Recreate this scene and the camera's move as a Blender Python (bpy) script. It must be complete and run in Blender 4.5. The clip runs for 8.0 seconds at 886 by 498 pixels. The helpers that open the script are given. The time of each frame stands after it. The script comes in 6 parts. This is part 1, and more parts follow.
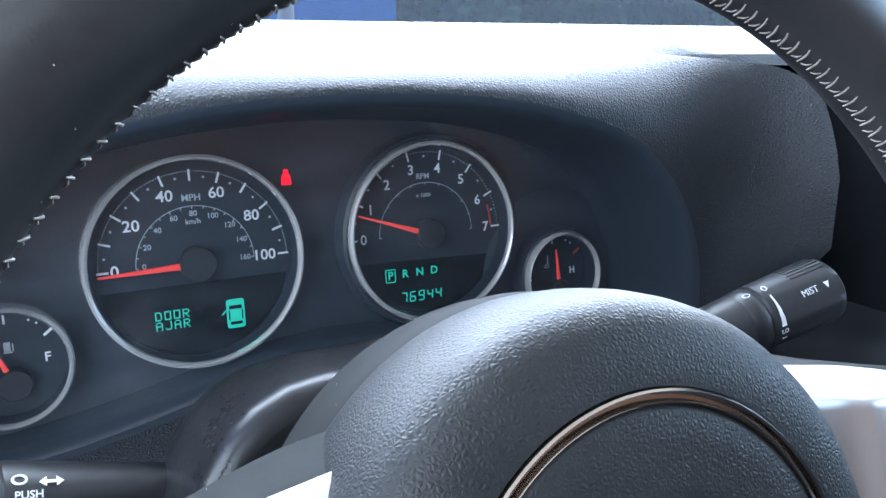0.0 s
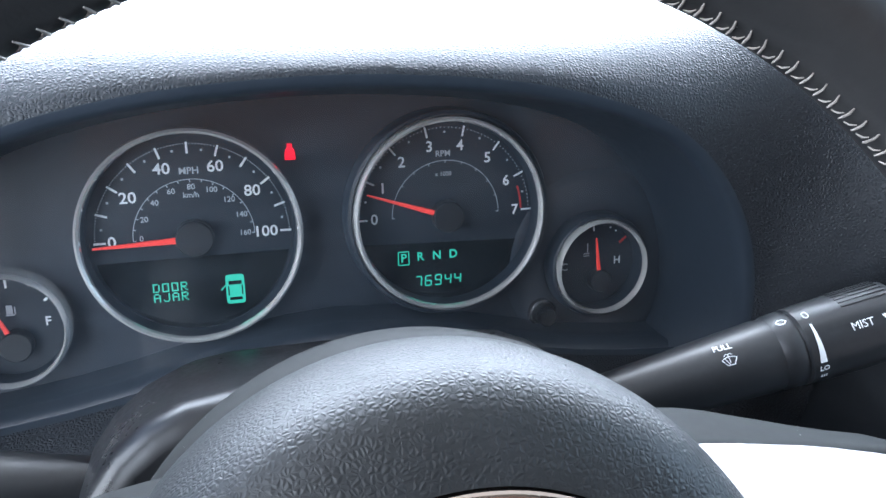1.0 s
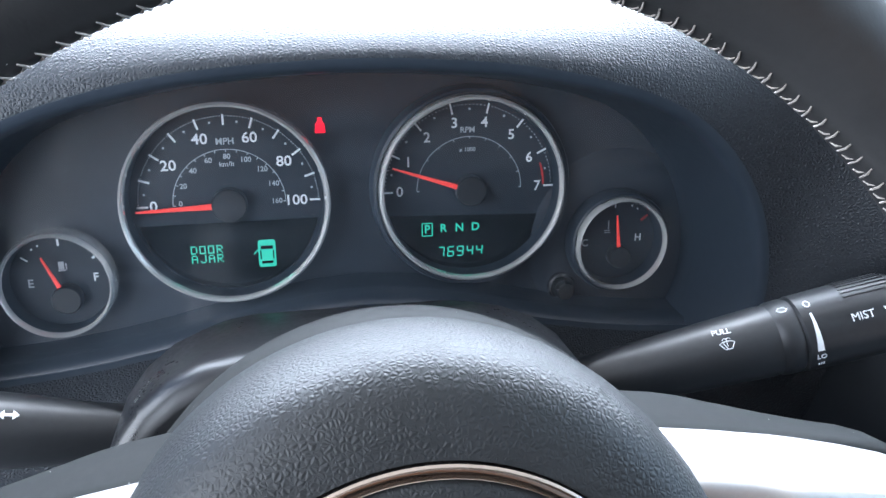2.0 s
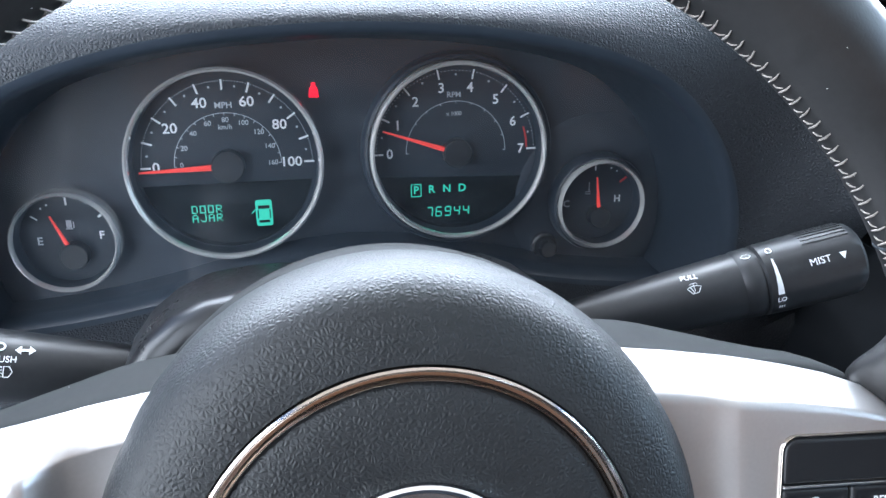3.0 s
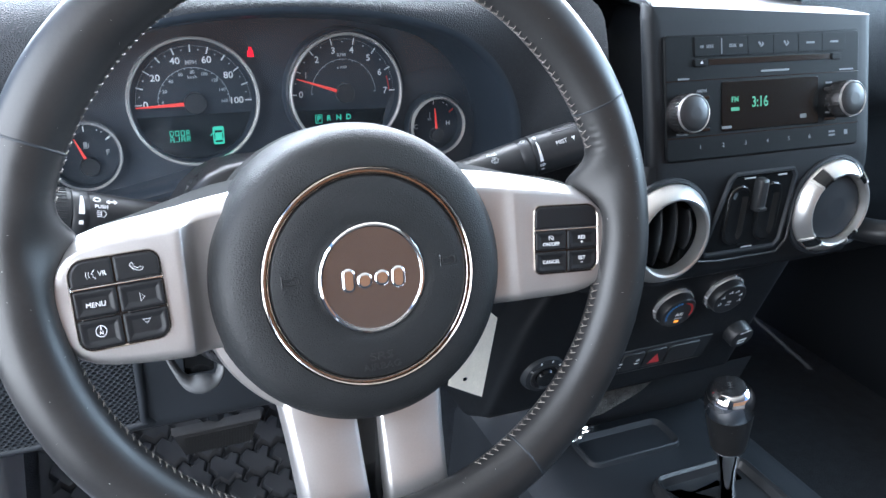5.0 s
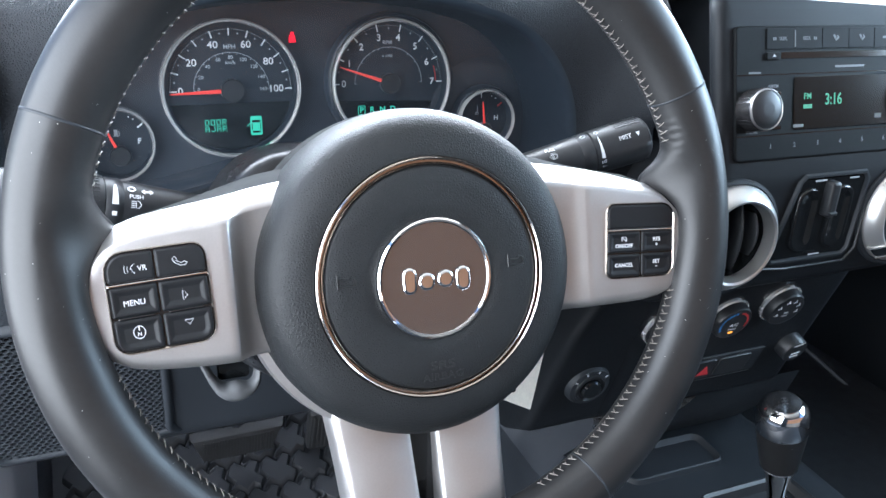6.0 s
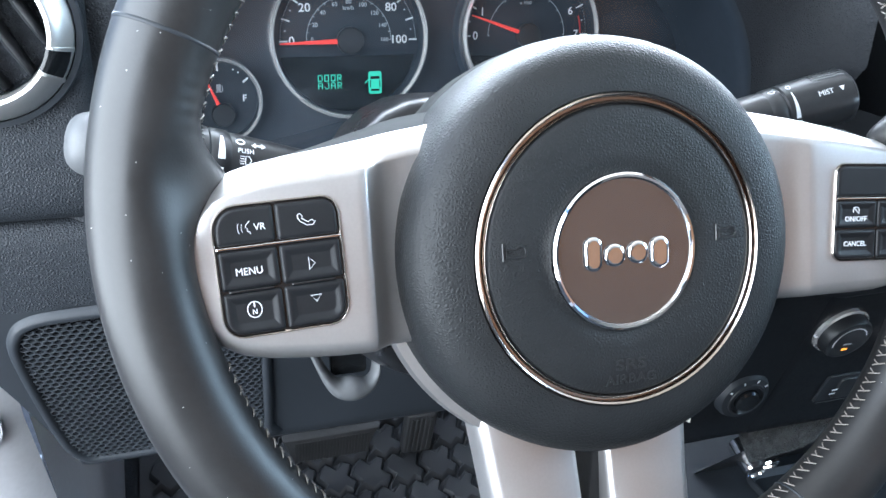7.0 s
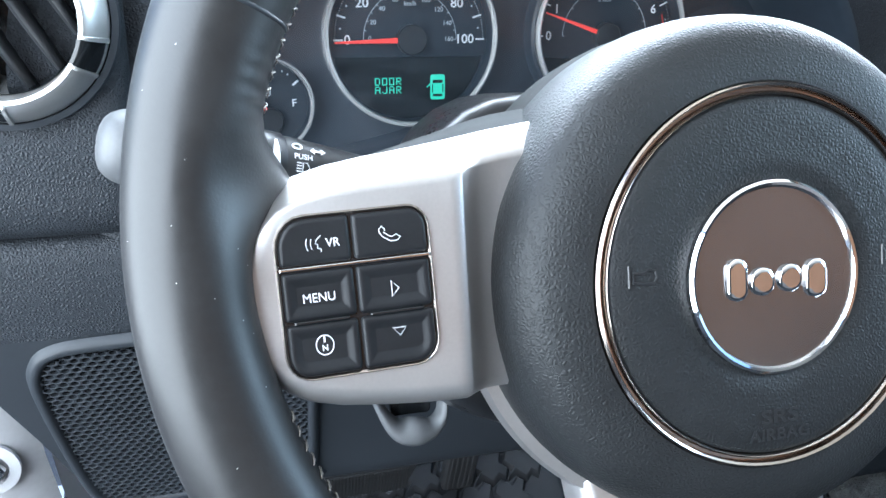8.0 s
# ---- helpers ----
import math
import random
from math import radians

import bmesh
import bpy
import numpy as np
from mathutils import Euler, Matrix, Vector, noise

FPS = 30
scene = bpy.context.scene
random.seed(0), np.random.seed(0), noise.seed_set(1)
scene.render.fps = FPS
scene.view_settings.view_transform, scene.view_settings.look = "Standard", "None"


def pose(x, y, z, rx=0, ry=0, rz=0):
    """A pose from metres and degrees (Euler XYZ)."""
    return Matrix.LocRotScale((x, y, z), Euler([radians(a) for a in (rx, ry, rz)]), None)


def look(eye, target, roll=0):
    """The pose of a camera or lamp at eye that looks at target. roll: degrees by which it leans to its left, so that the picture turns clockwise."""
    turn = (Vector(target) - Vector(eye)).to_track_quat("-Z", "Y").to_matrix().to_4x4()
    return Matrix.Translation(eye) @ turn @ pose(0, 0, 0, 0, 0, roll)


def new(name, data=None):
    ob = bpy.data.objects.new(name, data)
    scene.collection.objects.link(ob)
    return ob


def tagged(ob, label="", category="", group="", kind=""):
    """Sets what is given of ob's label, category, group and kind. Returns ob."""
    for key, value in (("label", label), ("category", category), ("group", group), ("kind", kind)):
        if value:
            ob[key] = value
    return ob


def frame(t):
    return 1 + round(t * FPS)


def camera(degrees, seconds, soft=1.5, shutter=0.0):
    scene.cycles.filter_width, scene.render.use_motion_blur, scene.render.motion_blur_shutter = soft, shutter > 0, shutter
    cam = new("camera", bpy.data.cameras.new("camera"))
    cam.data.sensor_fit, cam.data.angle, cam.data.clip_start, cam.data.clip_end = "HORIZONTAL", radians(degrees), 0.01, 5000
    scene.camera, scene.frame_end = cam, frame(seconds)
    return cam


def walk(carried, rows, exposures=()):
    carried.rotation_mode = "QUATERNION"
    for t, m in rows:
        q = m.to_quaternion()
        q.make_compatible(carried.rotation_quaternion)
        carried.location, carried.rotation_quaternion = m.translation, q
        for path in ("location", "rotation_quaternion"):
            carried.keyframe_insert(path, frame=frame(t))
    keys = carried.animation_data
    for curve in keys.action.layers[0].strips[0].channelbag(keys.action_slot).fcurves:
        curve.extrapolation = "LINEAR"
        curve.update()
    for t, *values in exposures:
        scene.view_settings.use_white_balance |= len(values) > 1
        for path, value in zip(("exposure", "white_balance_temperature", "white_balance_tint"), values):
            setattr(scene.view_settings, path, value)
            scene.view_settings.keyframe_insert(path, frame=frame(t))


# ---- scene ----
cam = camera(58.1, 8.0, soft=1.5, shutter=0.0)
PATH = [
    (0, (-0.129, -0.1195, 0.143), (0.3148, 0.7422, -0.103), -0.07),
    (0.5, (-0.0765, -0.1139, 0.1543), (0.2592, 0.785, -0.1273), 0.66),
    (1, (-0.0439, -0.1123, 0.1633), (0.2018, 0.7978, -0.1703), 0.13),
    (1.5, (-0.0373, -0.1253, 0.1784), (0.1501, 0.7854, -0.1899), 0.14),
    (1.7, (-0.0311, -0.1275, 0.1784), (0.1444, 0.7816, -0.1993), 0.36),
    (2.8, (-0.0248, -0.1426, 0.1776), (0.1385, 0.7596, -0.2217), 0.66),
    (3, (-0.0272, -0.1564, 0.1724), (0.1434, 0.7435, -0.2289), 0.40),
    (3.5, (-0.0323, -0.2388, 0.1767), (0.1682, 0.6487, -0.2382), 0.07),
    (4, (-0.0686, -0.3157, 0.1898), (0.1975, 0.5522, -0.2297), 0.89),
    (4.5, (-0.113, -0.3755, 0.1985), (0.2227, 0.4696, -0.2176), 1.46),
    (4.7, (-0.1248, -0.392, 0.2042), (0.2339, 0.4444, -0.2101), 1.65),
    (5.8, (-0.1421, -0.3657, 0.1912), (0.2354, 0.469, -0.2096), 2.93),
    (6, (-0.1487, -0.3451, 0.1814), (0.2147, 0.4954, -0.2203), 3.13),
    (6.5, (-0.1635, -0.2941, 0.1529), (0.1398, 0.5672, -0.2546), 2.35),
    (7, (-0.161, -0.2584, 0.1278), (0.1138, 0.615, -0.2743), 1.78),
    (7.5, (-0.1629, -0.2224, 0.1079), (0.0947, 0.6608, -0.2841), 1.39),
    (8, (-0.1718, -0.2008, 0.1034), (0.0779, 0.6921, -0.2713), 1.51),
]
walk(cam, [(t, look(eye, target, roll)) for t, eye, target, roll in PATH], exposures=[(0.0, 0.58, 5060, 8.0), (1.0, 0.74, 5300, 8.5), (1.5, 0.84, 5320, 9.0), (3.0, 0.84, 5340, 8.0), (3.5, 0.84, 5280, 8.0), (4.0, 0.82, 5380, 9.0), (4.5, 0.88, 5460, 9.0), (6.0, 0.90, 5460, 8.0), (8.0, 1.04, 5260, 4.0)])

# ---- light ----
world = bpy.data.worlds.new("sky")
scene.world = world
world.use_nodes = True
wn = world.node_tree
sky = wn.nodes.new("ShaderNodeTexSky")
sky.sky_type = "NISHITA"
sky.sun_disc = False
SUN_ELEV, SUN_AZ = 64.0, 12.0
sky.sun_elevation = radians(SUN_ELEV)
sky.sun_rotation = radians(SUN_AZ)
wn.links.new(sky.outputs[0], wn.nodes["Background"].inputs[0])
wn.nodes["Background"].inputs[1].default_value = 0.20

sun_data = bpy.data.lights.new("sun", "SUN")
sun_data.energy, sun_data.angle, sun_data.color = 1.0, radians(0.6), (1.0, 0.95, 0.88)
sun = new("sun", sun_data)
sun_dir = Vector((math.sin(radians(SUN_AZ)) * math.cos(radians(SUN_ELEV)), math.cos(radians(SUN_AZ)) * math.cos(radians(SUN_ELEV)), math.sin(radians(SUN_ELEV))))
sun.matrix_world = look(sun_dir * 20, (0, 0, 0))


def area(name, m, w, h, watts, colour):
    """Daylight that falls in through one opening."""
    data = bpy.data.lights.new(name, "AREA")
    data.shape, data.size, data.size_y, data.energy, data.color = "RECTANGLE", w, h, watts, colour
    ob = new(name, data)
    ob.matrix_world = m
    return ob


area("windscreen_daylight", look((0.36, 0.502, 0.325), (0.36, 0.067, 0.06)), 1.45, 0.46, 34, (1.0, 0.98, 0.94))
area("driver_door_daylight", look((-0.66, -0.17, 0.17), (0.0, 0.10, -0.02)), 0.95, 0.9, 17.5, (1.0, 0.96, 0.90))
area("passenger_window_daylight", look((1.3, -0.1, 0.35), (0.2, 0.0, -0.1)), 0.8, 0.4, 11, (0.80, 0.94, 1.0))

# ---- materials ----
def mat(name, colour, rough=0.5, metal=0.0, bump=(), vary=0.0, vscale=40.0, spec=0.5, coat=0.0, rvary=0.0, emit=None, estr=0.0, dust=0.0, sheen=0.0):
    """A Principled material. bump: (kind, size in metres, strength, distance) entries; vary: brightness spread; dust: pale specks."""
    m = bpy.data.materials.new(name)
    m.use_nodes = True
    nt = m.node_tree
    b = nt.nodes["Principled BSDF"]
    b.inputs["Base Color"].default_value = (*colour, 1)
    b.inputs["Roughness"].default_value = rough
    b.inputs["Metallic"].default_value = metal
    b.inputs["Specular IOR Level"].default_value = spec
    b.inputs["Coat Weight"].default_value = coat
    b.inputs["Coat Roughness"].default_value = 0.08
    b.inputs["Sheen Weight"].default_value = sheen
    b.inputs["Sheen Roughness"].default_value = 0.42
    if emit:
        b.inputs["Emission Color"].default_value = (*emit, 1)
        b.inputs["Emission Strength"].default_value = estr
    co = nt.nodes.new("ShaderNodeTexCoord")
    colour_out = None
    if vary or rvary:
        n1 = nt.nodes.new("ShaderNodeTexNoise")
        n1.inputs["Scale"].default_value, n1.inputs["Detail"].default_value = vscale, 6
        nt.links.new(co.outputs["Object"], n1.inputs["Vector"])
        n2 = nt.nodes.new("ShaderNodeTexNoise")
        n2.inputs["Scale"].default_value, n2.inputs["Detail"].default_value = vscale * 14, 3
        nt.links.new(co.outputs["Object"], n2.inputs["Vector"])
        mix = nt.nodes.new("ShaderNodeMath")
        mix.operation = "ADD"
        nt.links.new(n1.outputs["Fac"], mix.inputs[0])
        nt.links.new(n2.outputs["Fac"], mix.inputs[1])
        if vary:
            ramp = nt.nodes.new("ShaderNodeMapRange")
            ramp.inputs["From Min"].default_value, ramp.inputs["From Max"].default_value = 0.7, 1.3
            ramp.inputs["To Min"].default_value, ramp.inputs["To Max"].default_value = 1 - vary, 1 + vary
            nt.links.new(mix.outputs[0], ramp.inputs["Value"])
            mul = nt.nodes.new("ShaderNodeVectorMath")
            mul.operation = "SCALE"
            mul.inputs[0].default_value = colour
            nt.links.new(ramp.outputs[0], mul.inputs["Scale"])
            nt.links.new(mul.outputs[0], b.inputs["Base Color"])
            colour_out = mul.outputs[0]
        if rvary:
            r2 = nt.nodes.new("ShaderNodeMapRange")
            r2.inputs["From Min"].default_value, r2.inputs["From Max"].default_value = 0.7, 1.3
            r2.inputs["To Min"].default_value, r2.inputs["To Max"].default_value = rough - rvary, rough + rvary
            nt.links.new(mix.outputs[0], r2.inputs["Value"])
            nt.links.new(r2.outputs[0], b.inputs["Roughness"])
    if dust:
        v = nt.nodes.new("ShaderNodeTexVoronoi")
        v.inputs["Scale"].default_value = 420
        nt.links.new(co.outputs["Object"], v.inputs["Vector"])
        less = nt.nodes.new("ShaderNodeMath")
        less.operation = "LESS_THAN"
        less.inputs[1].default_value = 0.075
        nt.links.new(v.outputs["Distance"], less.inputs[0])
        sep = nt.nodes.new("ShaderNodeSeparateColor")
        nt.links.new(v.outputs["Color"], sep.inputs[0])
        rare = nt.nodes.new("ShaderNodeMath")
        rare.operation = "LESS_THAN"
        rare.inputs[1].default_value = dust
        nt.links.new(sep.outputs[0], rare.inputs[0])
        both = nt.nodes.new("ShaderNodeMath")
        both.operation = "MULTIPLY"
        nt.links.new(less.outputs[0], both.inputs[0])
        nt.links.new(rare.outputs[0], both.inputs[1])
        mx = nt.nodes.new("ShaderNodeMix")
        mx.data_type = "RGBA"
        mx.inputs["A"].default_value = (*colour, 1)
        mx.inputs["B"].default_value = (0.6, 0.6, 0.58, 1)
        if colour_out:
            nt.links.new(colour_out, mx.inputs["A"])
        nt.links.new(both.outputs[0], mx.inputs["Factor"])
        nt.links.new(mx.outputs["Result"], b.inputs["Base Color"])
    last = None
    for kind, size, strength, dist in bump:
        if kind == "cells":
            warp = nt.nodes.new("ShaderNodeTexNoise")
            warp.inputs["Scale"].default_value, warp.inputs["Detail"].default_value = 0.55 / size, 1
            nt.links.new(co.outputs["Object"], warp.inputs["Vector"])
            off = nt.nodes.new("ShaderNodeVectorMath")
            off.operation = "MULTIPLY_ADD"
            off.inputs[1].default_value = (size * 0.85,) * 3
            nt.links.new(warp.outputs["Color"], off.inputs[0])
            nt.links.new(co.outputs["Object"], off.inputs[2])
            tex = nt.nodes.new("ShaderNodeTexVoronoi")
            tex.feature = "DISTANCE_TO_EDGE"
            tex.inputs["Scale"].default_value = 1 / size
            nt.links.new(off.outputs[0], tex.inputs["Vector"])
            soft = nt.nodes.new("ShaderNodeMapRange")
            soft.interpolation_type = "SMOOTHSTEP"
            soft.inputs["From Min"].default_value, soft.inputs["From Max"].default_value = 0.0, 0.42
            nt.links.new(tex.outputs["Distance"], soft.inputs["Value"])
            h = soft.outputs[0]
        else:
            tex = nt.nodes.new("ShaderNodeTexNoise")
            tex.inputs["Scale"].default_value, tex.inputs["Detail"].default_value = 1 / size, 3
            nt.links.new(co.outputs["Object"], tex.inputs["Vector"])
            h = tex.outputs["Fac"]
        bp = nt.nodes.new("ShaderNodeBump")
        bp.inputs["Strength"].default_value, bp.inputs["Distance"].default_value = strength, dist
        nt.links.new(h, bp.inputs["Height"])
        if last:
            nt.links.new(last, bp.inputs["Normal"])
        last = bp.outputs["Normal"]
    if last:
        nt.links.new(last, b.inputs["Normal"])
    return m


def clear(name, tint, rough=0.02, ior=1.45, film=0.0, veil=0.0):
    """Clear cover: see-through, with a gloss that grows at grazing angles. veil: painted pale glare."""
    m = bpy.data.materials.new(name)
    m.use_nodes = True
    nt = m.node_tree
    nt.nodes.remove(nt.nodes["Principled BSDF"])
    t, g, f, x = (nt.nodes.new("ShaderNode" + n) for n in ("BsdfTransparent", "BsdfGlossy", "Fresnel", "MixShader"))
    t.inputs[0].default_value = (*tint, 1)
    g.inputs["Roughness"].default_value = rough
    f.inputs["IOR"].default_value = ior
    nt.links.new(f.outputs[0], x.inputs[0])
    nt.links.new(t.outputs[0], x.inputs[1])
    nt.links.new(g.outputs[0], x.inputs[2])
    last = x.outputs[0]
    if film:
        dust, mx = nt.nodes.new("ShaderNodeBsdfTranslucent"), nt.nodes.new("ShaderNodeMixShader")
        dust.inputs[0].default_value = (0.80, 0.82, 0.80, 1)
        mx.inputs[0].default_value = film
        nt.links.new(last, mx.inputs[1])
        nt.links.new(dust.outputs[0], mx.inputs[2])
        last = mx.outputs[0]
    # patchy pale diffuse mixed in, painting glare that lifts the blacks behind
    if veil:
        pale, mx, patch, span = (nt.nodes.new("ShaderNode" + n) for n in ("BsdfDiffuse", "MixShader", "TexNoise", "MapRange"))
        pale.inputs[0].default_value = (0.64, 0.76, 0.93, 1)
        patch.inputs["Scale"].default_value = 14.0
        patch.inputs["Detail"].default_value = 4.0
        span.inputs["From Min"].default_value, span.inputs["From Max"].default_value = 0.35, 0.70
        span.inputs["To Min"].default_value, span.inputs["To Max"].default_value = veil * 0.6, veil * 1.6
        nt.links.new(patch.outputs[0], span.inputs["Value"])
        nt.links.new(span.outputs[0], mx.inputs[0])
        nt.links.new(last, mx.inputs[1])
        nt.links.new(pale.outputs[0], mx.inputs[2])
        last = mx.outputs[0]
    nt.links.new(last, nt.nodes["Material Output"].inputs[0])
    return m


LEATHER = mat("smooth_black_leather", (0.0165, 0.0165, 0.017), 0.40, spec=0.47, bump=(("cells", 0.0016, 0.06, 0.0002), ("noise", 0.02, 0.06, 0.002)), vary=0.15, vscale=30, rvary=0.06, dust=0.10)
HUBVINYL = mat("grained_hub_vinyl", (0.0135, 0.0147, 0.0158), 0.52, spec=0.33, bump=(("cells", 0.0015, 0.52, 0.00030), ("noise", 0.0030, 0.07, 0.0004)), vary=0.15, vscale=40, rvary=0.05)
DASHVINYL = mat("grained_dash_vinyl", (0.0185, 0.0215, 0.0262), 0.52, spec=0.27, bump=(("cells", 0.0017, 0.90, 0.00036), ("noise", 0.0040, 0.10, 0.0005)), vary=0.12, vscale=25, rvary=0.05)
PLASTIC = mat("black_moulded_plastic", (0.0215, 0.0250, 0.0300), 0.52, spec=0.36, bump=(("noise", 0.0006, 0.12, 0.0002),), vary=0.15, vscale=20, rvary=0.06)
SATIN = mat("satin_black_plastic", (0.0190, 0.0205, 0.0230), 0.41, bump=(("noise", 0.0009, 0.05, 0.0002),), vary=0.15, vscale=30, rvary=0.05)
STACKBLACK = mat("satin_black_stack_plastic", (0.0100, 0.0116, 0.0140), 0.50, spec=0.22, bump=(("noise", 0.0006, 0.12, 0.0002),), vary=0.15, vscale=20, rvary=0.06)
RADIOBLACK = mat("fine_black_radio_plastic", (0.0065, 0.0075, 0.0085), 0.46, spec=0.10, bump=(("noise", 0.0005, 0.08, 0.0002),), vary=0.12, vscale=30, rvary=0.05)
CLUSTER = mat("cluster_shroud_plastic", (0.0220, 0.0290, 0.0395), 0.34, vary=0.10, vscale=15, rvary=0.03)
COLUMNBLACK = mat("sheeny_black_column_plastic", (0.0110, 0.0115, 0.0130), 0.33, spec=0.40, bump=(("noise", 0.0006, 0.05, 0.0002),), vary=0.15, vscale=30, rvary=0.06)
GLOSSBLACK = mat("gloss_black", (0.008, 0.009, 0.010), 0.12, vary=0.1, vscale=30)
KEY = mat("black_button_rubber", (0.0095, 0.0102, 0.0118), 0.42, spec=0.32, bump=(("noise", 0.0006, 0.08, 0.0002),), vary=0.15, vscale=60, rvary=0.05)
SILVER = mat("satin_silver_paint", (0.54, 0.525, 0.515), 0.40, metal=0.85, bump=(("noise", 0.0005, 0.03, 0.0001),), vary=0.04, vscale=60, rvary=0.04)
CHROME = mat("chrome", (0.86, 0.86, 0.87), 0.07, metal=1.0, vary=0.03, vscale=50, rvary=0.02)
WARMCHROME = mat("warm_satin_chrome", (0.44, 0.39, 0.35), 0.17, metal=1.0, vary=0.03, vscale=50, rvary=0.03)
VENTSILVER = mat("satin_silver_vent_paint", (0.56, 0.555, 0.54), 0.32, metal=0.8, bump=(("noise", 0.0005, 0.03, 0.0001),), vary=0.04, vscale=60, rvary=0.04)
BEZEL = mat("satin_chrome_bezel", (0.92, 0.91, 0.90), 0.19, metal=0.72, vary=0.03, vscale=50, rvary=0.03)
DARKCHROME = mat("brushed_dark_badge", (0.29, 0.285, 0.29), 0.22, metal=0.95, bump=(("noise", 0.0004, 0.03, 0.0001),), vary=0.05, vscale=60)
DIAL = mat("matt_dial_face", (0.0130, 0.0195, 0.0285), 0.5, spec=0.35, vary=0.1, vscale=60)
WHITE = mat("white_dial_print", (0.72, 0.74, 0.76), 0.5, vary=0.04, vscale=200)
GREYPRINT = mat("grey_dial_print", (0.38, 0.40, 0.43), 0.5, vary=0.04, vscale=200)
RADIOPRINT = mat("dim_radio_print", (0.14, 0.15, 0.16), 0.5, vary=0.04, vscale=200)
# a faint emission is added to brighten the red needles
RED = mat("glowing_red_needle", (0.75, 0.05, 0.04), 0.4, vary=0.05, vscale=200, emit=(1.0, 0.08, 0.06), estr=0.15)
REDPRINT = mat("red_print", (0.45, 0.03, 0.03), 0.5, vary=0.05, vscale=200)
BLUEPRINT = mat("blue_print", (0.05, 0.22, 0.55), 0.5, vary=0.05, vscale=200)
GREENLIT = mat("lit_green_segments", (0.02, 0.1, 0.07), 0.5, emit=(0.10, 0.80, 0.50), estr=0.42)
GREENDIM = mat("dim_green_segments", (0.02, 0.1, 0.05), 0.5, emit=(0.14, 0.80, 0.40), estr=0.17)
REDLIT = mat("lit_red_lamp", (0.2, 0.0, 0.0), 0.5, emit=(1.0, 0.0, 0.015), estr=1.1)
AMBERLIT = mat("lit_amber_lamp", (0.2, 0.08, 0.0), 0.5, emit=(1.0, 0.30, 0.03), estr=1.2)
SCREEN = mat("dark_display_glass", (0.004, 0.006, 0.007), 0.14, spec=0.3, vary=0.1, vscale=30)
THREAD = mat("grey_thread", (0.20, 0.182, 0.165), 0.7, bump=(("noise", 0.0004, 0.3, 0.0003),), vary=0.2, vscale=300)
PAPER = mat("cream_card", (0.88, 0.83, 0.72), 0.8, bump=(("noise", 0.002, 0.1, 0.0003),), vary=0.08, vscale=60)
RUBBER = mat("black_rubber", (0.042, 0.043, 0.045), 0.62, bump=(("noise", 0.0015, 0.3, 0.0005),), vary=0.25, vscale=40, rvary=0.08)
MATRUBBER = mat("dark_mat_rubber", (0.015, 0.0165, 0.019), 0.55, bump=(("noise", 0.0015, 0.3, 0.0005),), vary=0.3, vscale=40, rvary=0.08)
NEEDLEHUB = mat("dark_needle_hub", (0.014, 0.016, 0.019), 0.42, spec=0.4, vary=0.1, vscale=60)
EMBOSS = mat("polished_vinyl_emboss", (0.017, 0.018, 0.020), 0.30, spec=0.55, vary=0.1, vscale=60)
CARPET = mat("dark_carpet", (0.022, 0.025, 0.030), 0.95, bump=(("noise", 0.002, 0.8, 0.002),), vary=0.35, vscale=60)
FOAM = mat("speckled_foam_mat", (0.10, 0.10, 0.10), 0.9, bump=(("cells", 0.003, 0.7, 0.002),), vary=0.5, vscale=120)
BODYPAINT = mat("pale_silver_body_paint", (0.50, 0.50, 0.51), 0.30, metal=0.2, vary=0.05, vscale=15, coat=0.5)
GREYKNOB = mat("grey_plastic_knob", (0.085, 0.088, 0.092), 0.50, bump=(("noise", 0.0008, 0.08, 0.0002),), vary=0.08, vscale=60)
WHEELBACK = mat("grey_wheel_back_plastic", (0.020, 0.021, 0.021), 0.70, spec=0.12, bump=(("noise", 0.0006, 0.1, 0.0002),), vary=0.1, vscale=30, dust=0.10)
# warm beige picked for its reflection in the wheel's chrome
BEIGEROOF = mat("beige_roof_for_reflections", (0.43, 0.39, 0.35), 0.9, bump=(("noise", 0.003, 0.3, 0.001),), vary=0.1, vscale=20)
# tan set by how the badge and hub reflect it
TAN = mat("tan_wall_for_reflections", (0.20, 0.178, 0.160), 0.9, bump=(("noise", 0.003, 0.4, 0.001),), vary=0.2, vscale=20)
# the veil paints glare over the dials into the cover's colour
LENS = clear("glare_veiled_gauge_cover", (0.98, 0.985, 0.99), rough=0.09, veil=0.019)
GLASS = clear("dusty_windscreen_glass", (0.93, 0.97, 0.95), film=0.14)
ASPHALT = mat("asphalt", (0.055, 0.055, 0.056), 0.9, bump=(("noise", 0.02, 0.5, 0.01),), vary=0.3, vscale=2)
BLUECAR = mat("blue_paint", (0.07, 0.24, 0.60), 0.3, vary=0.1, vscale=4)
LEAF = mat("foliage", (0.07, 0.11, 0.04), 0.7, vary=0.5, vscale=3)
# orange chosen to warm what chrome and silver parts reflect
WARMWALL = mat("warm_wall_for_reflections", (0.46, 0.215, 0.095), 0.9, bump=(("noise", 0.05, 0.4, 0.02),), vary=0.25, vscale=1.5)
BARK = mat("bark", (0.12, 0.09, 0.06), 0.9, vary=0.3, vscale=8)


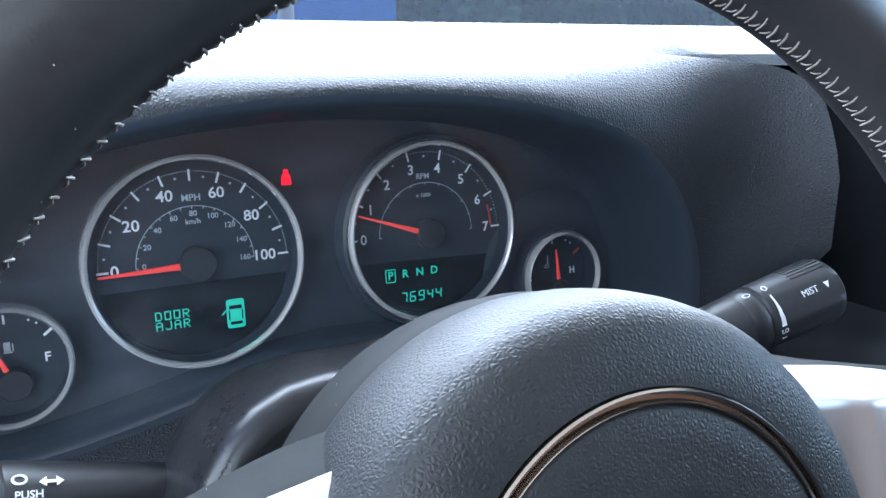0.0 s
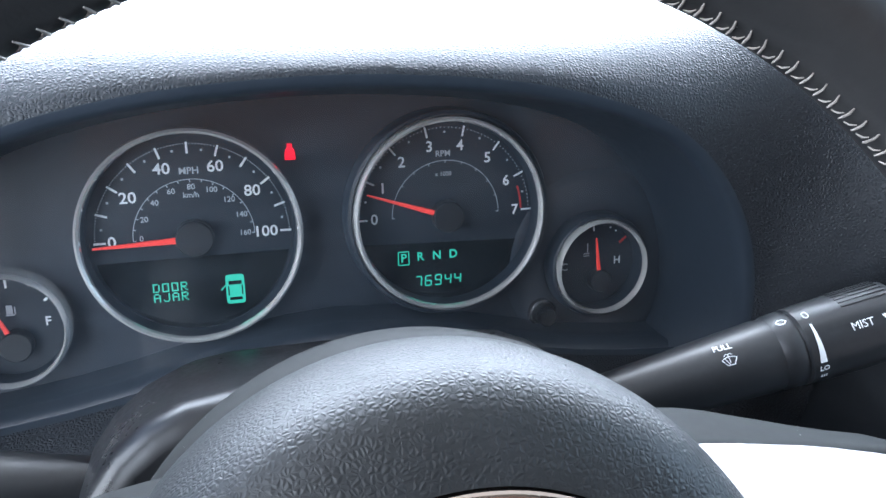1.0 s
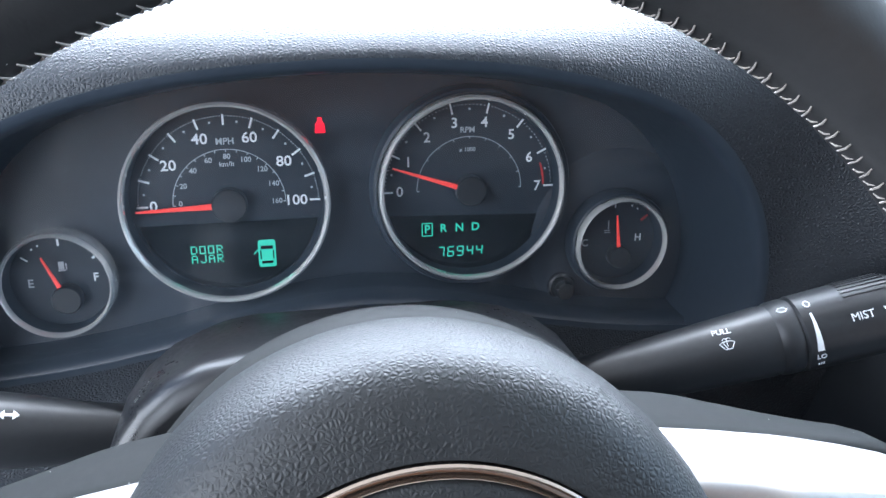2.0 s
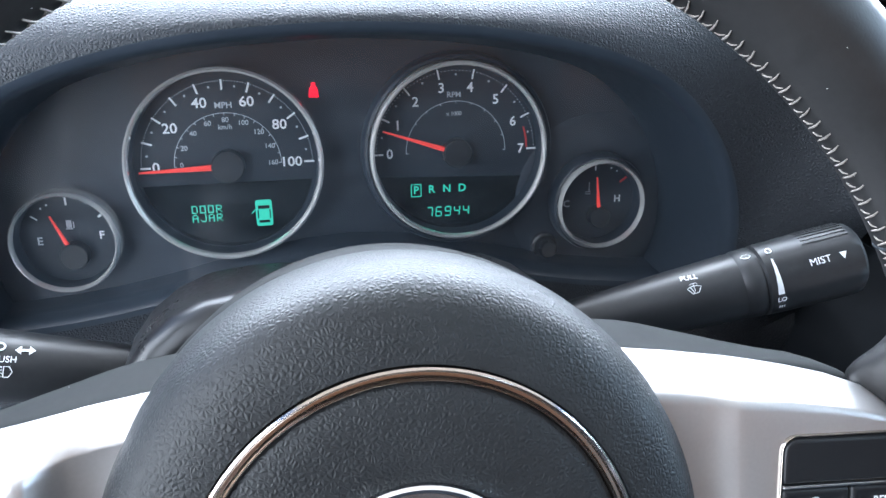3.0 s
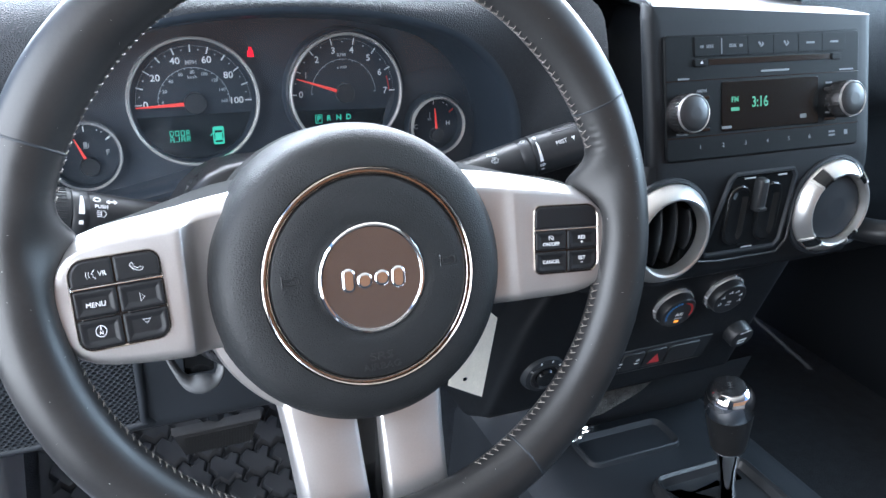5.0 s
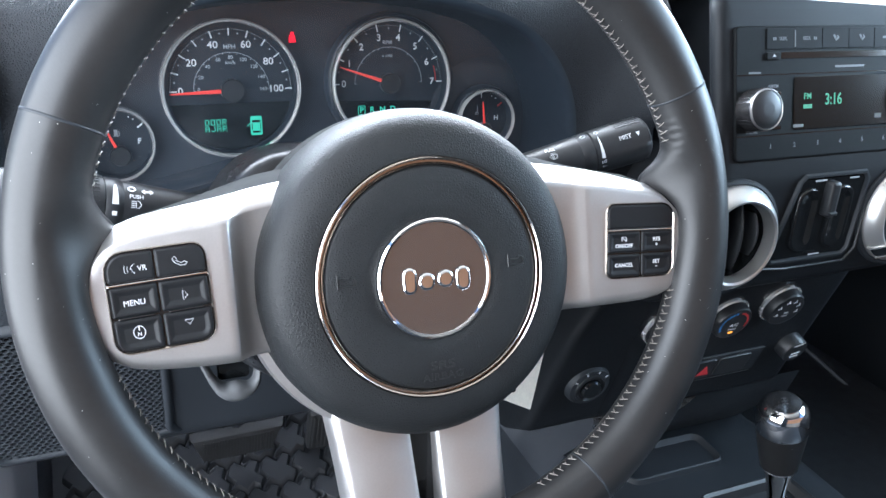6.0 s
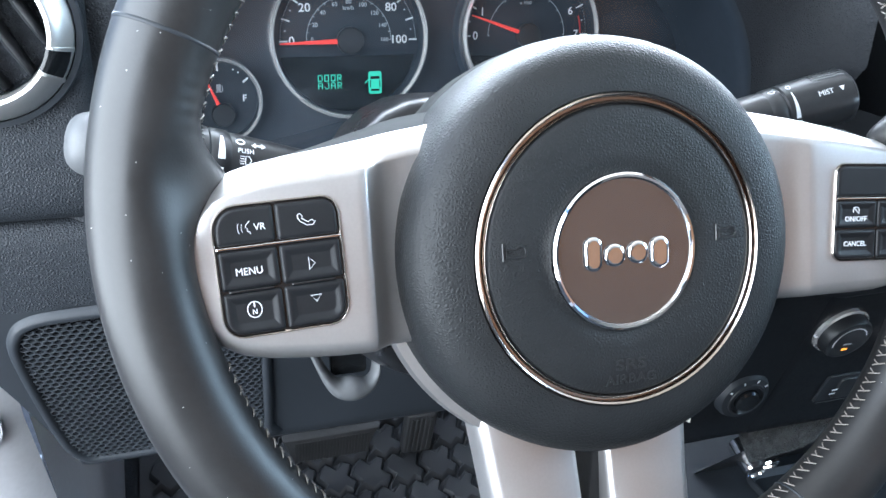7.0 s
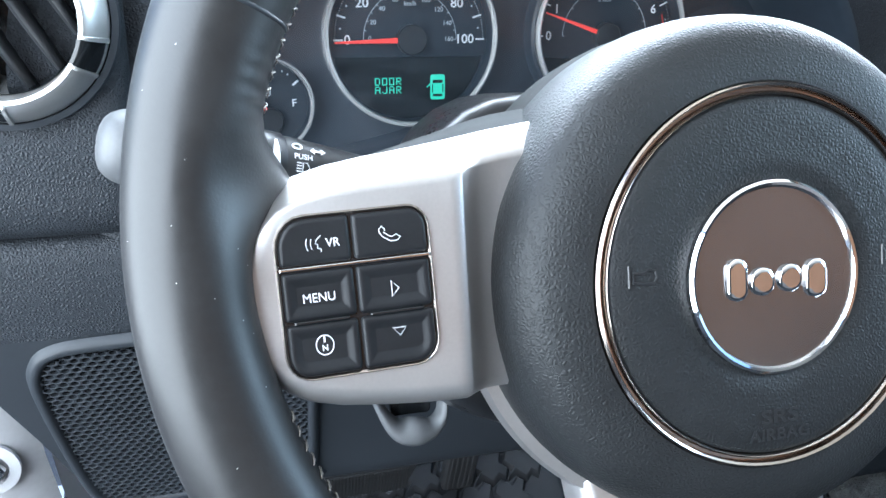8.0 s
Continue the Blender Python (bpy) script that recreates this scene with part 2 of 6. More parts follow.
# ---- building helpers ----
def finer(rows, step):
    """Adds rows and points until neighbours lie within the step."""
    def along(seq):
        out = []
        for a, b in zip(seq, seq[1:]):
            n = max(1, math.ceil(max((Vector(p) - Vector(q)).length for p, q in zip(a, b)) / step))
            out += [[tuple(Vector(p).lerp(Vector(q), k / n)) for p, q in zip(a, b)] for k in range(n)]
        return out + [seq[-1]]
    rows = along(rows)
    cols = along([list(c) for c in zip(*rows)])
    return [list(r) for r in zip(*cols)]


def punch(bm, holes):
    """Opens round holes, given as (x, z, radius), through a panel that faces the driver."""
    gone = [f for f in bm.faces if any(math.hypot(f.calc_center_median().x - x, f.calc_center_median().z - z) < r for x, z, r in holes)]
    bmesh.ops.delete(bm, geom=gone, context="FACES")
    return bm


VENTS = [(-0.2625, 0.0640, 0.039), (0.2745, -0.0435, 0.039), (0.4560, -0.0405, 0.039)]


def part(name, bm, material, parent=None, label="", smooth=35, m=None):
    bmesh.ops.recalc_face_normals(bm, faces=bm.faces)
    me = bpy.data.meshes.new(name)
    bm.to_mesh(me)
    bm.free()
    me.materials.append(material)
    if smooth:
        me.set_sharp_from_angle(angle=radians(smooth))
        me.polygons.foreach_set("use_smooth", [len(p.vertices) < 5 for p in me.polygons])
    ob = new(name, me)
    if parent:
        ob.parent = parent
    if m:
        ob.matrix_basis = m
    if label:
        ob["label"] = label
    return ob


def again(name, me, parent, m, label=""):
    """A further piece on a mesh that another piece already has."""
    ob = new(name, me)
    ob.parent = parent
    ob.matrix_basis = m
    if label:
        ob["label"] = label
    return ob


def thing(name, m, label, category, group="", kind=""):
    ob = new(name)
    ob.matrix_basis = m
    return tagged(ob, label, category, group, kind)


def loft(rings, closed=True, cap0=False, cap1=False, wrap=False, bm=None):
    bm = bm or bmesh.new()
    vs = [[bm.verts.new(p) for p in ring] for ring in rings]
    n = len(vs[0])
    pairs = list(zip(vs, vs[1:])) + ([(vs[-1], vs[0])] if wrap else [])
    for a, b in pairs:
        for i in range(n if closed else n - 1):
            j = (i + 1) % n
            bm.faces.new((a[i], a[j], b[j], b[i]))
    if cap0:
        bm.faces.new(vs[0][::-1])
    if cap1:
        bm.faces.new(vs[-1])
    return bm


def rrect(w, h, r, cx=0.0, cy=0.0, n=4):
    out = []
    for sx, sy, a0 in ((1, 1, 0), (-1, 1, 90), (-1, -1, 180), (1, -1, 270)):
        for k in range(n + 1):
            a = radians(a0 + 90 * k / n)
            out.append((cx + sx * (w / 2 - r) + r * math.cos(a), cy + sy * (h / 2 - r) + r * math.sin(a)))
    return out


def ring2(r, n=48, cx=0.0, cy=0.0):
    return [(cx + r * math.cos(2 * math.pi * k / n), cy + r * math.sin(2 * math.pi * k / n)) for k in range(n)]


def inset(poly, d):
    """Moves each corner of a counter-clockwise outline inwards."""
    out, n = [], len(poly)
    for i in range(n):
        p, a, c = Vector(poly[i]), Vector(poly[i - 1]), Vector(poly[(i + 1) % n])
        e1, e2 = (p - a), (c - p)
        n1 = Vector((-e1.y, e1.x)).normalized() if e1.length > 1e-9 else Vector((0, 0))
        n2 = Vector((-e2.y, e2.x)).normalized() if e2.length > 1e-9 else Vector((0, 0))
        b = n1 + n2
        b = b / max(b.length_squared / 2, 0.35) if b.length > 1e-9 else n1
        out.append(tuple(p + b * d))
    return out


def pillow(poly, prof, cap0=True, bm=None):
    """An outline raised in steps of (inset, z), from the back to the capped front."""
    rings = [[(x, y, z) for x, y in (inset(poly, d) if d else poly)] for d, z in prof]
    return loft(rings, cap0=cap0, cap1=True, bm=bm)


def box(w, h, d, r=0.002, cx=0.0, cy=0.0, z0=0.0, corner=None, bm=None):
    """A block with rounded front edges, its back at z0."""
    poly = rrect(w, h, corner if corner is not None else min(w, h) * 0.12 + r * 0.2, cx, cy)
    return pillow(poly, [(0, z0), (0, z0 + d - r), (r * 0.3, z0 + d - r * 0.3), (r, z0 + d)], bm=bm)


def lathe(prof, n=64, bm=None, a0=0.0, a1=360.0):
    full = abs(a1 - a0) >= 359.9
    count = n if full else n + 1
    rings = []
    for r, z in prof:
        rings.append([(r * math.cos(radians(a0 + (a1 - a0) * k / n)), r * math.sin(radians(a0 + (a1 - a0) * k / n)), z) for k in range(count)])
    return loft(rings, closed=full, cap0=full and prof[0][0] > 1e-6 and False, bm=bm)


def disc(r, z=0.0, n=48, bm=None, cx=0.0, cy=0.0):
    bm = bm or bmesh.new()
    bm.faces.new([bm.verts.new((x, y, z)) for x, y in ring2(r, n, cx, cy)])
    return bm


def solid(prof, n=48, bm=None):
    """A turned solid: (r, z) from the back to the front, closed at both ends."""
    rings = [[(x, y, z) for x, y in ring2(r, n)] for r, z in prof]
    return loft(rings, cap0=True, cap1=True, bm=bm)


def tube(pts, radius, n=10, closed=False, bm=None):
    pts = [Vector(p) for p in pts]
    k = len(pts)
    rings, up = [], Vector((0.13, 0.21, 0.97))
    for i, p in enumerate(pts):
        a = pts[i - 1] if (i or closed) else p
        c = pts[(i + 1) % k] if (i < k - 1 or closed) else p
        t = (c - a).normalized()
        s = t.cross(up).normalized()
        v = s.cross(t)
        r = radius[i] if isinstance(radius, (list, tuple)) else radius
        rings.append([p + (s * math.cos(2 * math.pi * q / n) + v * math.sin(2 * math.pi * q / n)) * r for q in range(n)])
    return loft(rings, cap0=not closed, cap1=not closed, wrap=closed, bm=bm)


def curve(pts, per=6, closed=False):
    """A smooth line through the points."""
    pts = [Vector(p) for p in pts]
    out, n = [], len(pts)
    for i in range(n if closed else n - 1):
        p0, p1, p2, p3 = (pts[(i - 1) % n] if (closed or i) else pts[0]), pts[i], pts[(i + 1) % n], (pts[(i + 2) % n] if (closed or i < n - 2) else pts[-1])
        for k in range(per):
            t = k / per
            out.append(0.5 * ((2 * p1) + (p2 - p0) * t + (2 * p0 - 5 * p1 + 4 * p2 - p3) * t * t + (3 * p1 - p0 - 3 * p2 + p3) * t ** 3))
    if not closed:
        out.append(pts[-1])
    return out


def bars(rects, z, thick=0.0002, bm=None):
    """Thin printed bars: (x, y, width, height, turn in degrees)."""
    bm = bm or bmesh.new()
    for x, y, w, h, turn in rects:
        c, s = math.cos(radians(turn)), math.sin(radians(turn))
        quad = [(-w / 2, -h / 2), (w / 2, -h / 2), (w / 2, h / 2), (-w / 2, h / 2)]
        lo = [bm.verts.new((x + a * c - b * s, y + a * s + b * c, z)) for a, b in quad]
        hi = [bm.verts.new((x + a * c - b * s, y + a * s + b * c, z + thick)) for a, b in quad]
        bm.faces.new(hi)
        for i in range(4):
            bm.faces.new((lo[i], lo[(i + 1) % 4], hi[(i + 1) % 4], hi[i]))
    return bm


def lettering(name, body, size, material, parent, x, y, z, turn=0.0, wide=1.0, m=None, label="", bold=0.016):
    """Printed words, centred on (x, y) in the parent's plane."""
    cu = bpy.data.curves.new("print", "FONT")
    cu.body, cu.size, cu.align_x, cu.align_y, cu.extrude = body, size, "CENTER", "CENTER", 0.00008
    cu.resolution_u = 3
    cu.offset = size * bold
    tmp = new("print", cu)
    dg = bpy.context.evaluated_depsgraph_get()
    me = bpy.data.meshes.new_from_object(tmp.evaluated_get(dg))
    bpy.data.objects.remove(tmp)
    bpy.data.curves.remove(cu)
    me.name = name
    me.materials.clear()
    me.materials.append(material)
    ob = new(name, me)
    ob.parent = parent
    ob.matrix_basis = (m or Matrix.Identity(4)) @ Matrix.Translation((x, y, z)) @ Matrix.Rotation(radians(turn), 4, "Z") @ Matrix.Diagonal((wide, 1, 1, 1))
    if label:
        ob["label"] = label
    return ob


def polar(r, deg):
    return r * math.cos(radians(deg)), r * math.sin(radians(deg))

# ---- cabin shell, ground and distance ----
def block(name, lo, hi, material, label, category, kind="structure", bevel=0.01):
    bm = bmesh.new()
    bmesh.ops.create_cube(bm, size=1.0)
    lo, hi = Vector(lo), Vector(hi)
    bmesh.ops.scale(bm, vec=hi - lo, verts=bm.verts)
    bmesh.ops.bevel(bm, geom=bm.edges[:], offset=bevel, segments=2, affect="EDGES", profile=0.5)
    ob = part(name, bm, material)
    ob.matrix_basis = Matrix.Translation((lo + hi) / 2)
    return tagged(ob, label, category, "", kind)


FLOOR_Z = -0.64
bm = bmesh.new()
bmesh.ops.create_grid(bm, x_segments=8, y_segments=8, size=1500)
g = part("ground", bm, ASPHALT, smooth=0)
g.matrix_basis = Matrix.Translation((0, 0, -1.22))
tagged(g, "grey asphalt ground outside the car", "ground", "", "structure")

# two unseen walls, added so that the chrome reflects something warm
block("wall_house", (-14, -9.5, -1.22), (16, -9.0, 5.0), WARMWALL, "unseen warm orange wall added behind the car for reflections", "house wall", bevel=0.02)
block("wall_warm_side", (-9.5, -9.0, -1.22), (-9.0, 3.0, 5.0), WARMWALL, "unseen warm orange wall added beside the car for reflections", "house wall", bevel=0.02)
block("floor", (-0.40, -1.4, FLOOR_Z - 0.05), (1.175, 0.95, FLOOR_Z), CARPET, "dark carpeted car floor", "floor")
toe = part("trim_toe_board", loft([[(x, 0.52, FLOOR_Z - 0.002), (x, 0.60, FLOOR_Z + 0.030), (x, 0.70, FLOOR_Z + 0.092), (x, 0.80, FLOOR_Z + 0.160)] for x in (-0.40, 0.0, 0.25)], closed=False), CARPET)
tagged(toe, "dark carpeted sloping toe board", "toe board", "", "structure")
block("firewall", (-0.40, 0.78, FLOOR_Z - 0.02), (1.15, 0.82, 0.10), CARPET, "dark carpeted firewall behind the pedals", "wall")
# unseen roof, added to close the cabin and tint reflections
block("ceiling", (-0.45, -1.4, 0.62), (1.20, 0.36, 0.66), BEIGEROOF, "unseen beige roof added for warm reflections", "ceiling")
# unseen low wall, added as a tan reflector behind the viewpoint
block("wall_rear", (-0.45, -1.42, FLOOR_Z), (1.20, -1.36, -0.02), TAN, "unseen tan rear wall added for warm reflections", "wall")
block("wall_right", (1.16, -1.4, FLOOR_Z - 0.05), (1.20, 0.80, 0.10), PLASTIC, "black passenger door trim", "wall")
# unseen full-height wall, added to keep sky light off the hub
block("wall_left", (-0.45, -1.4, FLOOR_Z - 0.05), (-0.41, -0.62, 0.64), PLASTIC, "unseen black wall added behind the driver door to block light", "wall")
block("trim_sill", (-0.47, -0.62, FLOOR_Z - 0.12), (-0.40, 0.80, FLOOR_Z + 0.02), BODYPAINT, "pale silver door sill", "sill")
block("trim_header", (-0.45, 0.30, 0.57), (1.20, 0.40, 0.63), PLASTIC, "black windscreen header rail", "trim")


def pillar(name, x0, x1):
    rows = []
    for y, z in ((0.66, 0.08), (0.60, 0.22), (0.38, 0.58)):
        rows.append([(x0, y - 0.03, z), (x1, y - 0.03, z), (x1, y + 0.03, z), (x0, y + 0.03, z)])
    ob = part(name, loft(rows, cap0=True, cap1=True), PLASTIC)
    return tagged(ob, "black windscreen pillar", "pillar", "", "structure")


pillar("trim_pillar_left", -0.43, -0.37)
pillar("trim_pillar_right", 1.12, 1.18)

w = thing("window_1", Matrix.Identity(4), "upright dusty car windscreen", "windscreen", "", "structure")
pane = part("pane", loft([[(-0.38, 0.655, 0.12), (1.13, 0.655, 0.12)], [(-0.38, 0.375, 0.58), (1.13, 0.375, 0.58)]], closed=False), GLASS, w, smooth=0)
pane.visible_shadow = False

# painted door jamb beside the driver's dashboard end
jamb = thing("door_jamb", Matrix.Identity(4), "pale silver painted door jamb beside the dashboard", "door jamb", "", "structure")
rows = []
for x, dy in ((-0.318, 0.0), (-0.330, -0.012), (-0.352, -0.02), (-0.385, -0.02), (-0.41, -0.01)):
    rows.append([(x, 0.33 + dy, 0.10), (x, 0.325 + dy, -0.05), (x, 0.32 + dy, -0.15), (x + 0.004, 0.325 + dy, -0.25), (x + 0.012, 0.345 + dy, -0.36), (x + 0.02, 0.37 + dy, -0.52), (x + 0.02, 0.38 + dy, FLOOR_Z)])
part("panel", loft(rows, closed=False), BODYPAINT, jamb, smooth=60)
part("return", loft([[(-0.318, 0.33, 0.10), (-0.318, 0.32, -0.15), (-0.306, 0.345, -0.36), (-0.298, 0.38, FLOOR_Z)], [(-0.318, 0.80, 0.10), (-0.318, 0.80, -0.15), (-0.306, 0.80, -0.36), (-0.298, 0.80, FLOOR_Z)]], closed=False), BODYPAINT, jamb)
bolt = solid([(0.011, 0), (0.011, 0.004), (0.009, 0.006), (0.005, 0.006), (0.005, 0.012), (0.004, 0.013)], 6)
part("bolt", bolt, CHROME, jamb, m=pose(-0.345, 0.305, -0.245, 90, 0, 0))
part("washer", lathe([(0.020, 0.0), (0.020, 0.003), (0.013, 0.004), (0.012, 0.0)], 32), BODYPAINT, jamb, m=pose(-0.345, 0.308, -0.245, 90, 0, 0))

# beyond the windscreen: a blue parked car, a pale post, trees
car = thing("parked_van", pose(1.25, 9.0, -1.22), "blue parked van outside the windscreen", "van")
side = [(-2.2, 0.35), (-2.2, 1.0), (-1.7, 1.15), (-1.2, 2.0), (-0.9, 2.15), (2.1, 2.15), (2.3, 2.0), (2.35, 0.35)]
part("body", loft([[(x, -0.85, z) for x, z in side], [(x, -0.78, z) for x, z in side], [(x, 0.78, z) for x, z in side], [(x, 0.85, z) for x, z in side]], cap0=True, cap1=True), BLUECAR, car)
tyre = solid([(0.30, -0.1), (0.33, -0.08), (0.33, 0.08), (0.30, 0.1)], 24)
first = part("wheel", tyre, RUBBER, car, m=pose(-1.3, -0.75, 0.33, 90, 0, 0))
for x, y in ((1.35, -0.75), (-1.3, 0.75), (1.35, 0.75)):
    again("wheel", first.data, car, pose(x, y, 0.33, 90, 0, 0))
post = thing("light_post", pose(1.75, 6.2, -1.22), "pale grey painted steel post", "post")
part("shaft", solid([(0.10, 0), (0.10, 0.3), (0.07, 0.32), (0.06, 4.5)], 20), BODYPAINT, post)
part("base", box(0.34, 0.34, 0.05, 0.01), BODYPAINT, post)


def tree(x, y, h, seed):
    rnd = random.Random(seed)
    t = thing("tree", pose(x, y, -1.22), "leafy green tree beyond the car park", "tree", "trees beyond the car park")
    bm = tube([(0, 0, 0), (0.05, 0.03, h * 0.3), (0.0, 0.1, h * 0.6), (0.1, 0.0, h * 0.9)], [0.22, 0.17, 0.11, 0.03], 8)
    for _ in range(7):
        a, z0, r = rnd.uniform(0, 6.28), rnd.uniform(0.35, 0.7) * h, rnd.uniform(0.2, 0.38) * h
        tube([(0, 0.05, z0), (r * 0.5 * math.cos(a), r * 0.5 * math.sin(a), z0 + r * 0.3), (r * math.cos(a), r * math.sin(a), z0 + r * 0.7)], [0.08, 0.05, 0.02], 6, bm=bm)
    part("trunk", bm, BARK, t)
    bm = bmesh.new()
    for _ in range(2600):
        a, b, r = rnd.uniform(0, 6.28), rnd.uniform(-1, 1), rnd.uniform(0.45, 1) ** 0.5 * h * 0.36
        r *= 1 + 0.25 * math.sin(3 * a + 5 * b)
        c = Vector((r * math.cos(a) * math.sqrt(1 - b * b), r * math.sin(a) * math.sqrt(1 - b * b), h * 0.45 + r * 1.0 * b))
        s = rnd.uniform(0.18, 0.42)
        q = Euler((rnd.uniform(0, 6), rnd.uniform(0, 6), rnd.uniform(0, 6))).to_matrix()
        vs = [bm.verts.new(c + q @ Vector(p) * s) for p in ((-0.5, -0.1, 0), (0.1, -0.4, 0.1), (0.6, 0.0, 0), (0.1, 0.4, 0.12))]
        bm.faces.new(vs)
    part("crown", bm, LEAF, t, smooth=0)


for k, (x, y, h) in enumerate(((7, 15, 5.5), (10.0, 16, 6.5), (13.5, 16, 6), (4, 19, 7), (17.5, 18, 7.5), (8.5, 20, 7), (12, 21, 8), (22, 20, 8))):
    tree(x, y, h, k)

# ---- dashboard ----
XC = -0.003
HALF = [(0.0, 0.124), (0.04, 0.1225), (0.075, 0.119), (0.11, 0.112), (0.14, 0.102), (0.163, 0.088), (0.182, 0.068), (0.195, 0.045), (0.202, 0.02), (0.203, -0.005), (0.197, -0.03), (0.187, -0.052)]
ARCH = curve([(-x, z, 0) for x, z in HALF[::-1]] + [(x, z, 0) for x, z in HALF[1:]], 4)
ARCH = [(p.x, p.y) for p in ARCH]


def arch_normals():
    out = []
    for i in range(len(ARCH)):
        a, c = ARCH[max(i - 1, 0)], ARCH[min(i + 1, len(ARCH) - 1)]
        t = Vector((c[0] - a[0], c[1] - a[1])).normalized()
        out.append(Vector((-t.y, t.x)))
    return out


NORMS = arch_normals()
HALF_B = [(0.0, 0.1395), (0.046, 0.1395), (0.088, 0.1385), (0.130, 0.1360), (0.170, 0.1310), (0.205, 0.1225), (0.232, 0.1090), (0.250, 0.0890), (0.259, 0.0600), (0.262, 0.0250), (0.262, -0.0150), (0.260, -0.0550)]
HALF_R = [(0.0, 0.1395), (0.046, 0.1395), (0.088, 0.1388), (0.130, 0.1385), (0.170, 0.1378), (0.205, 0.1368), (0.233, 0.1345), (0.2495, 0.1295), (0.2570, 0.1130), (0.2575, 0.0600), (0.2575, 0.0100), (0.2575, -0.0550)]
BOUND = curve([(-x, z, 0) for x, z in HALF_B[::-1]] + [(x, z, 0) for x, z in HALF_R[1:]], 4)
dash = thing("dashboard", Matrix.Identity(4), "black grained vinyl dashboard with a hooded instrument binnacle", "dashboard")
rows = []
for (x, z), b, nrm in zip(ARCH, BOUND, NORMS):
    k = min(max(nrm.y, 0), 1)
    by = 0.244 * k + (0.160 + 1.5 * min(max(-0.018 - z, 0), 0.03) if x > 0 else 0.192 + 0.8 * min(max(-0.004 - z, 0), 0.03)) * (1 - k)
    row = []
    for f_, g_ in ((0, 0), (0.10, 0.004), (0.22, 0.045), (0.36, 0.125), (0.52, 0.25), (0.68, 0.42), (0.84, 0.67), (1.0, 1.0)):
        row.append((XC + x + (b.x - x) * f_, 0.200 + (by - 0.200) * g_ - 0.004 * (1 - k) * math.sin(math.pi * min(f_ * 1.3, 1)), z + (b.y - z) * f_))
    for y, dz, dx in ((0.270, 0.003, 0.003), (0.320, 0.007, 0.004), (0.384, 0.0105, 0.004), (0.393, 0.0095, 0.004), (0.44, 0.013, 0.004), (0.62, 0.018, 0.004)):
        up = min(max((b.y - 0.090) / 0.035, 0), 1) * min(max((y - 0.250) / 0.13, 0), 1)
        row.append((XC + b.x * (1 + dx / 0.26), y, b.y + dz * k + max(0.1395 - b.y, 0) * up))
    rows.append(row)
part("hood", loft(rows, closed=False), DASHVINYL, dash, "grained vinyl hood over the gauges", smooth=60)
INNER = [(0.0, 0.0), (-0.003, 0.0005), (-0.0055, 0.003), (-0.007, 0.008), (-0.011, 0.03), (-0.015, 0.050), (-0.0165, 0.070), (-0.0170, 0.082)]
rows = [[(XC + x + n_.x * o, 0.200 + d, z + n_.y * o) for o, d in INNER] for (x, z), n_ in zip(ARCH, NORMS)]
part("binnacle_wall", loft(rows, closed=False), CLUSTER, dash, "smooth dark wall of the gauge recess", smooth=60)


def face_y(z):
    return 0.2625 + 0.0875 * (z - 0.045)


bm = bmesh.new()
rim_pts = [(XC + x + n_.x * -0.014, z + n_.y * -0.014) for (x, z), n_ in zip(ARCH, NORMS)]
low = [(0.16, -0.062), (0.10, -0.066), (0.0, -0.066), (-0.10, -0.066), (-0.166, -0.062)]
bm.faces.new([bm.verts.new((x, face_y(z) + 0.0063, z)) for x, z in rim_pts + low])
part("cluster_panel", bm, CLUSTER, dash, "smooth dark panel round the gauges", smooth=0)

bm = bmesh.new()
front = [(XC + x + n_.x * -0.0155, z + n_.y * -0.0155) for (x, z), n_ in zip(ARCH, NORMS)]
bm.faces.new([bm.verts.new((x, face_y(z) - 0.0105, z)) for x, z in front + low])
cover = part("clear_cover", bm, LENS, dash, "clear cover over the gauges with glare painted in as a pale veil", smooth=0)
cover.visible_shadow = False

# lower lip under the gauges and the knee panel below it
KNEE = [(0.268, -0.0295), (0.252, -0.0310), (0.2400, -0.0322), (0.2375, -0.0352), (0.2345, -0.0338), (0.2310, -0.0355), (0.2150, -0.0405), (0.2040, -0.0435), (0.1990, -0.0480), (0.198, -0.056), (0.200, -0.080), (0.2035, -0.100), (0.206, -0.112), (0.2265, -0.175), (0.2470, -0.238), (0.2495, -0.247), (0.256, -0.253), (0.32, -0.262)]


def arch_lift(x, z):
    """The shelf arches up over the steering column."""
    return 0.029 * math.exp(-(x / 0.106) ** 2) * float(np.interp(-z, (0.050, 0.056, 0.080, 0.100), (1.0, 0.85, 0.3, 0.0)))


xs = [-0.337, -0.332, -0.322, -0.30] + [-0.275 + 0.025 * k for k in range(21)] + [0.257]
rows = [[(x, y + (0.012 if x < -0.335 else 0.0), z + arch_lift(x, z)) for y, z in KNEE] for x in xs]
part("gauge_shelf", loft([r_[:6] for r_, x in zip(rows, xs) if x > -0.22], closed=False), CLUSTER, dash, "smooth shelf below the gauges", smooth=50)
part("lip", loft([r_[5:12] for r_ in rows], closed=False), DASHVINYL, dash, "grained vinyl lip below the gauges", smooth=50)
def knee_left(z):
    """The panel's outer edge sweeps inwards towards its foot."""
    return float(np.interp(-z, (0.10, 0.125, 0.165, 0.20, 0.245, 0.262), (-0.322, -0.318, -0.298, -0.284, -0.269, -0.262)))


rows = [[(knee_left(z) + (x + 0.337) * (0.257 - knee_left(z)) / 0.594, y, z) for x, y, z in r_] for r_ in rows]
